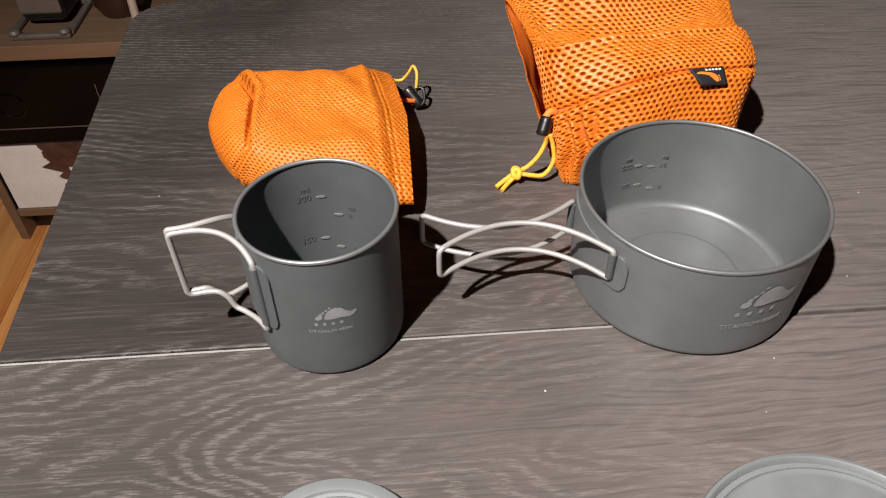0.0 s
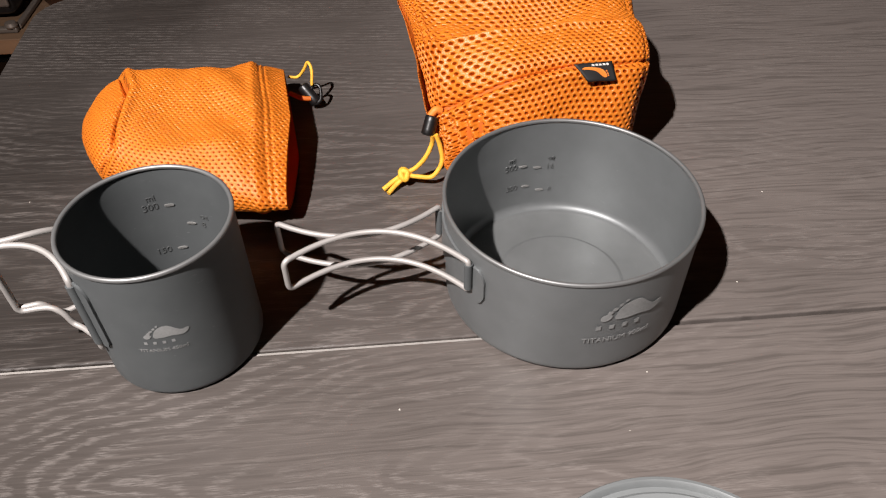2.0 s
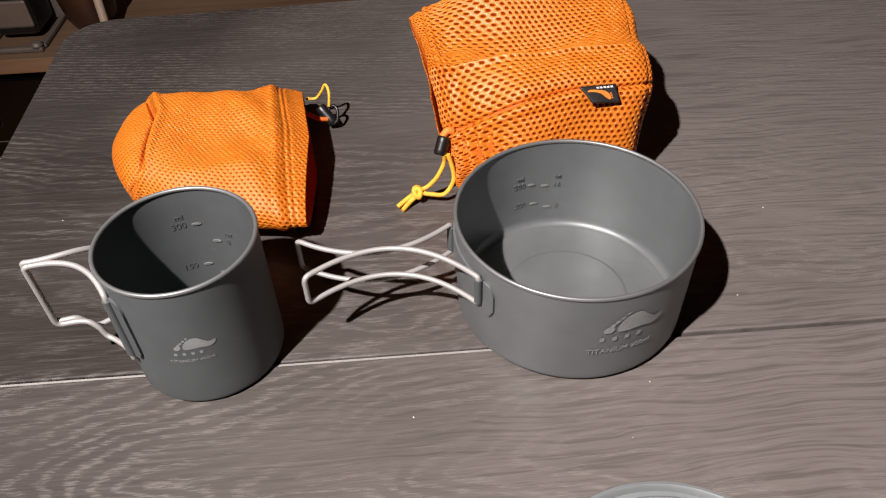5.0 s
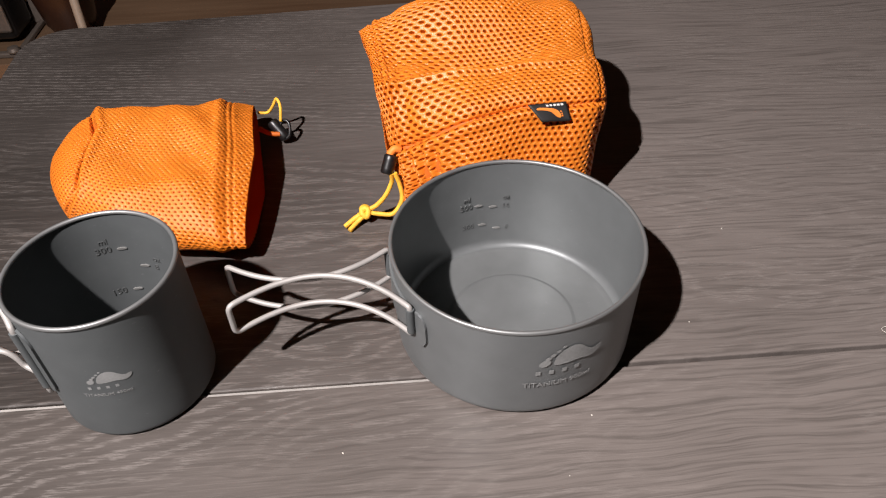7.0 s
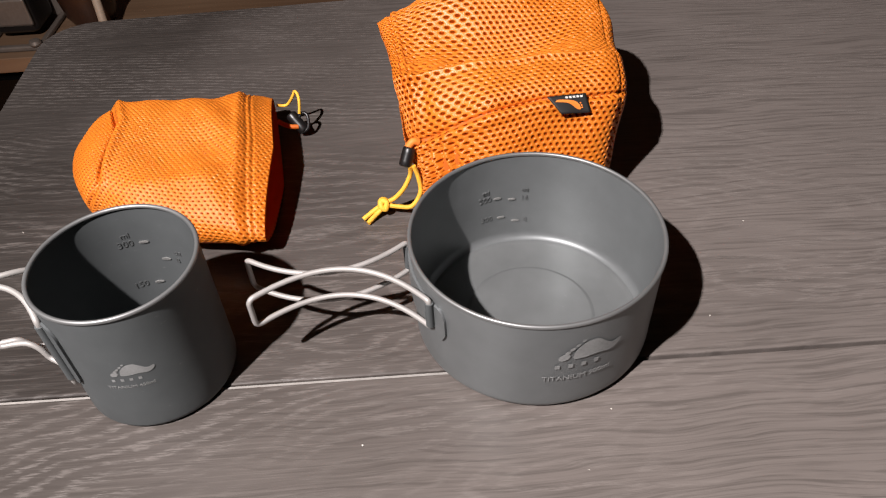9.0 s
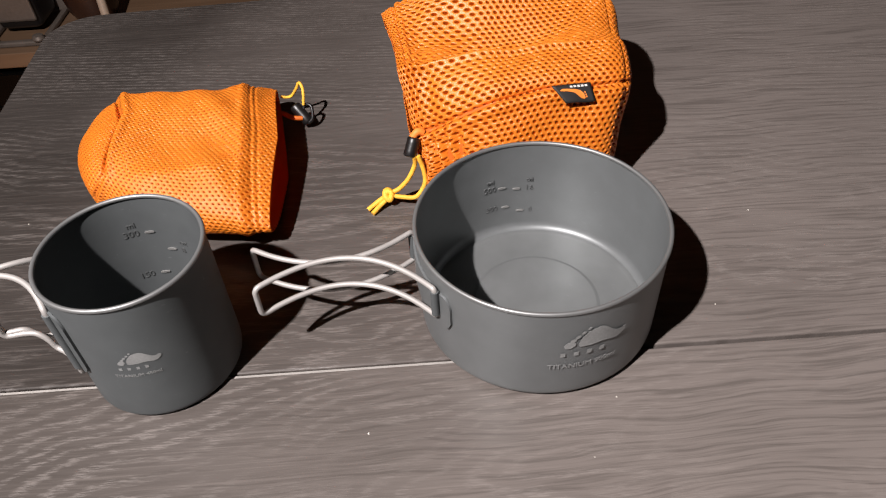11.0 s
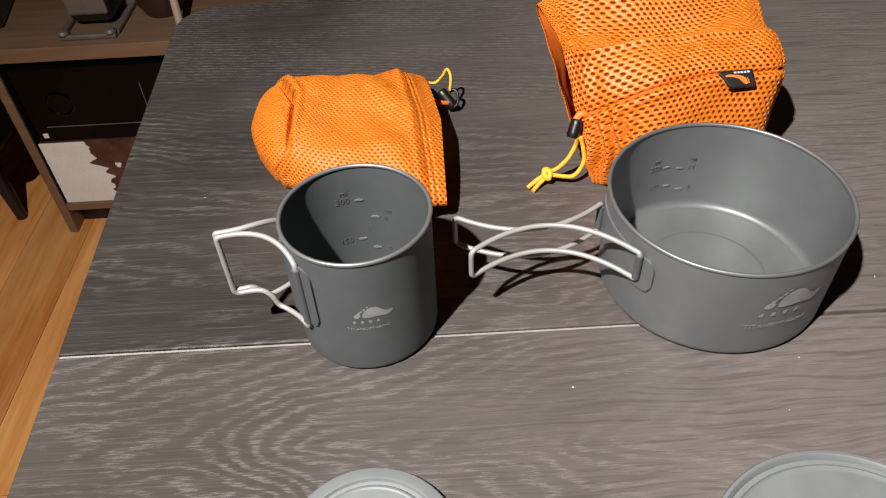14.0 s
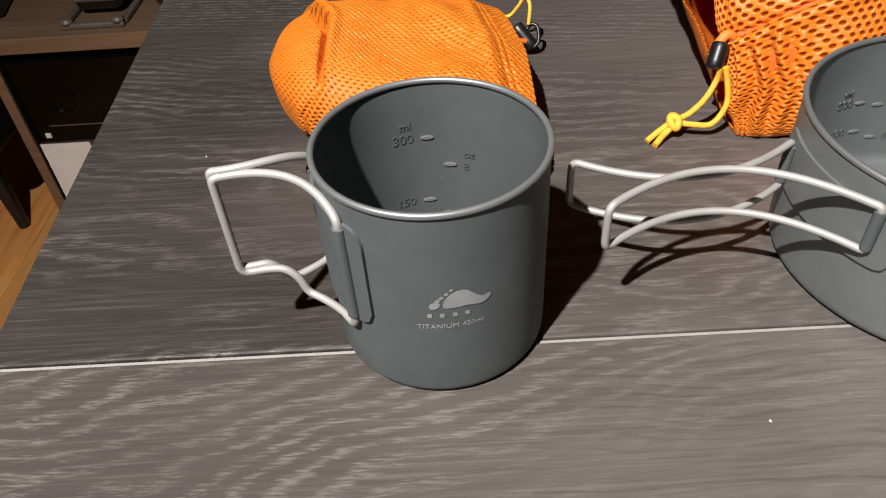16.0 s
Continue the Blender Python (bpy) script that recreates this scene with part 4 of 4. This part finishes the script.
part("cord", tube(smooth_path([(0.1400, 0.117, 0.036), (0.1425, 0.116, 0.027), (0.1430, 0.1135, 0.017), (0.1370, 0.1110, 0.0085), (0.1285, 0.1120, 0.0078), (0.1200, 0.1140, 0.0085)], 8), 0.0015, 10), M_CORD, t, "yellow braided drawstring")
part("knot", tube(smooth_path([(0.1215, 0.1150, 0.0080), (0.1195, 0.1165, 0.0105), (0.1170, 0.1150, 0.0110), (0.1172, 0.1120, 0.0085), (0.1198, 0.1112, 0.0070), (0.1208, 0.1135, 0.0105), (0.1180, 0.1145, 0.0112), (0.1160, 0.1130, 0.0070)], 6), 0.0019, 10), M_CORD, t, "yellow overhand knot")
part("cord_end", tube(smooth_path([(0.1170, 0.1140, 0.0080), (0.1110, 0.1120, 0.0048), (0.1050, 0.1085, 0.0019)], 5), 0.0016, 10), M_CORD, t)
part("cord_end", tube(smooth_path([(0.1180, 0.1125, 0.0070), (0.1130, 0.1095, 0.0040), (0.1080, 0.1045, 0.0018)], 5), 0.0016, 10), M_CORD, t)


# ---------------------------------------------------------------- crumbs on the table
def crumb(x, y, size, seed):
    bm = bmesh.new()
    bmesh.ops.create_icosphere(bm, subdivisions=2, radius=size)
    for v in bm.verts:
        v.co *= 1 + 0.5 * noise.noise(v.co / size * 1.3 + Vector((seed, 0, 0)))
        v.co.z *= 0.6
    ob = part("crumb", bm, M_CRUMB, at=pose(x, y, TT + size * 0.45))
    tagged(ob, "tiny pale crumb lying on the table", "crumb", "crumbs on the table")


for k, (x, y, s) in enumerate(((0.1083, -0.0567, 0.0005), (0.2325, -0.0458, 0.00042), (0.345, 0.085, 0.00045), (0.300, 0.010, 0.0004), (0.215, -0.078, 0.0003), (-0.12, 0.12, 0.0004))):
    crumb(x, y, s, k * 3.1)


def thread():
    me = tube(smooth_path([(0, 0, 0.0004), (0.004, 0.003, 0.002), (0.001, 0.006, 0.0016), (-0.003, 0.004, 0.0008), (0.002, -0.003, 0.0006), (0.006, -0.004, 0.0004)], 6), 0.00022, 6)
    tagged(part("thread", me, M_CRUMB, at=Matrix.Translation((0.4045, -0.0085, TT)) @ Matrix.Scale(0.75, 4)), "pale curl of thread lying on the table", "thread")


thread()


# ---------------------------------------------------------------- media bench and what stands on it
def bench():
    t = thing("media_bench", pose(0, 0, 0), "low pale oak media bench with an open lower shelf", "media bench")
    x0, x1, y0, y1 = -0.775, 0.75, 0.957, 1.36
    part("end_panel", box(0.018, y1 - y0, 0.4155, 0.0012, 2, (x0 + 0.009, (y0 + y1) / 2, 0.2077)), M_BENCH, t)
    part("end_panel", box(0.018, y1 - y0, 0.4155, 0.0012, 2, (x1 - 0.009, (y0 + y1) / 2, 0.2077)), M_BENCH, t)
    part("top_board", box(x1 - x0 + 0.8, y1 - y0, 0.028, 0.0015, 2, ((x0 + x1) / 2 - 0.4, (y0 + y1) / 2, 0.4300)), M_BENCH, t)
    part("lower_shelf", box(x1 - x0 - 0.037, y1 - y0 - 0.004, 0.018, 0.0012, 2, ((x0 + x1) / 2, (y0 + y1) / 2, 0.0700)), M_BENCH, t)
    # added black sheet darkens the panel like shade; back panel is black likewise
    part("inner_shade", box(0.002, y1 - y0 - 0.004, 0.33, 0, 1, (x0 + 0.0192, (y0 + y1) / 2 + 0.002, 0.2460)), M_BLACK, t)
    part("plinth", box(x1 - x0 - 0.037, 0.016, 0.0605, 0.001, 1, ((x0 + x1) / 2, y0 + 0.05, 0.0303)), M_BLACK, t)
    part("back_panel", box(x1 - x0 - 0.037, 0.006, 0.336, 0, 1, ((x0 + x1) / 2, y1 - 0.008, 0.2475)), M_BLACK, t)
    part("end_panel", box(0.018, y1 - y0, 0.4155, 0.0012, 2, (x0 - 0.79, (y0 + y1) / 2, 0.2077)), M_BENCH, t)


bench()


def card_box():
    t = thing("card_box", pose(-0.553, 1.075, 0.0795), "brown card box in a torn white paper wrapper", "box")
    part("body", box(0.40, 0.22, 0.155, 0.0015, 2, (0, 0, 0.0775)), M_PRINT, t, "dark brown printed card")
    rnd = random.Random(11)
    steps = 40
    ragged = [(-0.092 - 0.25 * (0.155 * k / steps - 0.0775) + 0.016 * noise.noise(Vector((k * 0.21, 3.0, 0))) * 2 + rnd.uniform(-0.004, 0.004), 0.001 + 0.153 * k / steps) for k in range(steps + 1)]
    outline = [(-0.199, 0.001)] + ragged + [(-0.199, 0.154)]
    paper(t, "wrapper", outline)
    for cx, cz, size in ((-0.052, 0.052, 0.015), (-0.040, 0.022, 0.020), (-0.020, 0.012, 0.013), (-0.058, 0.092, 0.008), (-0.012, 0.030, 0.010)):
        scrap = [(cx + size * rnd.uniform(0.45, 1.1) * math.cos(a), max(0.002, cz + size * rnd.uniform(0.45, 1.1) * math.sin(a))) for a in (2 * math.pi * k / 11 for k in range(11))]
        paper(t, "torn_scrap", scrap)


def paper(t, name, outline):
    """Thin white sheet on the front of the card box."""
    k = len(outline)
    verts = [(x, -0.1122, z) for x, z in outline] + [(x, -0.1103, z) for x, z in outline]
    faces = [tuple(range(k))] + [(a, (a + 1) % k, k + (a + 1) % k, k + a) for a in range(k)]
    part(name, mesh_from(verts, faces, smooth=False), M_PAPER, t, "creased white paper")


card_box()


def player():
    t = thing("disc_player", pose(-0.53, 1.085, 0.2350), "black glossy player standing on a box inside the bench", "media player")
    part("case", box(0.44, 0.235, 0.165, 0.004, 3, (0, 0, 0.0828)), M_GLOSS, t)
    part("dial", lathe([(0.0, 0.0), (0.022, 0.0), (0.024, 0.0015), (0.027, 0.0), (0.027, -0.002)], 48), M_GLOSS, t, "round glossy emblem", at=pose(-0.145, -0.1178, 0.085, 90))
    part("trim_line", box(0.24, 0.002, 0.0014, 0, 1, (-0.07, -0.1182, 0.035)), M_GREYMETAL, t)
    part("trim_line", box(0.0014, 0.002, 0.07, 0, 1, (0.020, -0.1182, 0.088)), M_GREYMETAL, t)
    # two white pieces added on the case in place of bright glints
    part("key", box(0.015, 0.010, 0.017, 0.004, 3, (0.060, -0.1208, 0.114)), M_WHITE, t, "small white piece added for a bright glint")
    part("key", box(0.011, 0.008, 0.009, 0.003, 3, (0.073, -0.1200, 0.133)), M_WHITE, t, "small white piece added for a bright glint")
    part("button", box(0.010, 0.004, 0.010, 0.001, 1, (-0.20, -0.1185, 0.015)), M_WHITE, t, "small white button")


player()


def stand():
    """Black gadget in a grey frame on the bench top."""
    t = thing("device_stand", pose(-0.578, 1.055, 0.4442), "black device held in a dull grey metal stand", "device stand")
    part("base", box(0.105, 0.012, 0.010, 0.003, 2, (0, -0.072, 0.0052)), M_GREYMETAL, t)
    for sx in (-1, 1):
        part("foot", lathe([(0.0, 0.0), (0.010, 0.0), (0.011, 0.003), (0.009, 0.008), (0.0, 0.010)], 20), M_GREYMETAL, t, at=pose(sx * 0.043, -0.072, 0.010))
        part("side_rail", box(0.010, 0.13, 0.008, 0.002, 2, (sx * 0.050, 0.0, 0.0060)), M_GREYMETAL, t)
    part("back_plate", box(0.115, 0.008, 0.17, 0.003, 2, (0, 0.060, 0.087)), M_GREYMETAL, t)
    part("device", box(0.080, 0.085, 0.15, 0.014, 3, (0.0, 0.008, 0.086)), M_BLACK, t)
    part("grille", box(0.074, 0.006, 0.05, 0.004, 2, (0.0, -0.037, 0.055)), M_GREYMETAL, t)


stand()


def vase():
    me = lathe([(0.0, 0.0), (0.035, 0.0), (0.045, 0.02), (0.055, 0.08), (0.047, 0.15), (0.035, 0.18), (0.04, 0.20), (0.036, 0.20), (0.031, 0.18), (0.043, 0.15), (0.050, 0.08), (0.040, 0.02), (0.0, 0.008)], 40)
    tagged(part("vase", me, plain("dark_red_brown_glaze", (0.035, 0.014, 0.008), 0.35, 0, 60), at=pose(-0.462, 1.085, 0.4442)), "dark red-brown glazed vase on the bench", "vase")


vase()


def rod():
    me = tube([Vector((-0.408, 0.990, 0.4500)), Vector((-0.430, 1.075, 0.72)), Vector((-0.450, 1.16, 0.98))], 0.0075, 12)
    tagged(part("pale_rod", me, plain("pale_wood", (0.36, 0.27, 0.20), 0.5, 0, 120)), "pale wooden rod leaning on the bench", "rod")


rod()


def speaker():
    t = thing("speaker", pose(-0.835, 1.105, 0.4442) @ pose(0, 0, 0, 0, 0, 12), "black upright speaker on the bench", "speaker")
    part("case", box(0.13, 0.16, 0.24, 0.008, 3, (0, 0, 0.1205)), M_BLACK, t)
    part("front_cloth", box(0.115, 0.006, 0.22, 0.004, 2, (0, -0.0815, 0.1205)), M_LEATHER, t)


speaker()


def stool():
    t = thing("stool", pose(-1.02, 1.12, 0), "black padded stool with tapered black legs", "stool")
    part("seat", box(0.36, 0.36, 0.10, 0.03, 4, (0, 0, 0.25)), M_LEATHER, t)
    for sx in (-1, 1):
        for sy in (-1, 1):
            a, b = Vector((sx * 0.115, sy * 0.10, 0.0)), Vector((sx * 0.10, sy * 0.09, 0.22))
            part("leg", tube([a, a.lerp(b, 0.5), b], [0.012, 0.016, 0.02], 14), M_BLACK, t)


stool()


# ---------------------------------------------------------------- floor planks
def planks():
    x0, x1, y0, y1 = ROOM
    width, length, thick = 0.128, 1.22, 0.0115
    bm = box(width - 0.0012, length - 0.0012, thick, 0.0008, 1)
    me = bpy.data.meshes.new("plank")
    bm.to_mesh(me)
    bm.free()
    me.materials.append(M_FLOOR)
    rnd = random.Random(4)
    x = x0 + width / 2
    while x < 0.4:
        y = y0 - rnd.random() * length * 0.9
        while y < y1 - 0.01:
            a, b = max(y, y0), min(y + length, y1)
            ob = new("plank", me)
            ob.parent = floor
            ob.matrix_basis = floor.matrix_basis.inverted() @ pose(x, (a + b) / 2, -thick / 2) @ Matrix.Diagonal((1, (b - a) / length, 1, 1))
            y += length
        x += width
    rest = part("plank_field", box(x1 - x + width / 2 - 0.001, y1 - y0, thick, 0, 1), M_FLOOR, floor)
    rest.matrix_basis = floor.matrix_basis.inverted() @ pose((x - width / 2 + x1) / 2, (y0 + y1) / 2, -thick / 2)


planks()
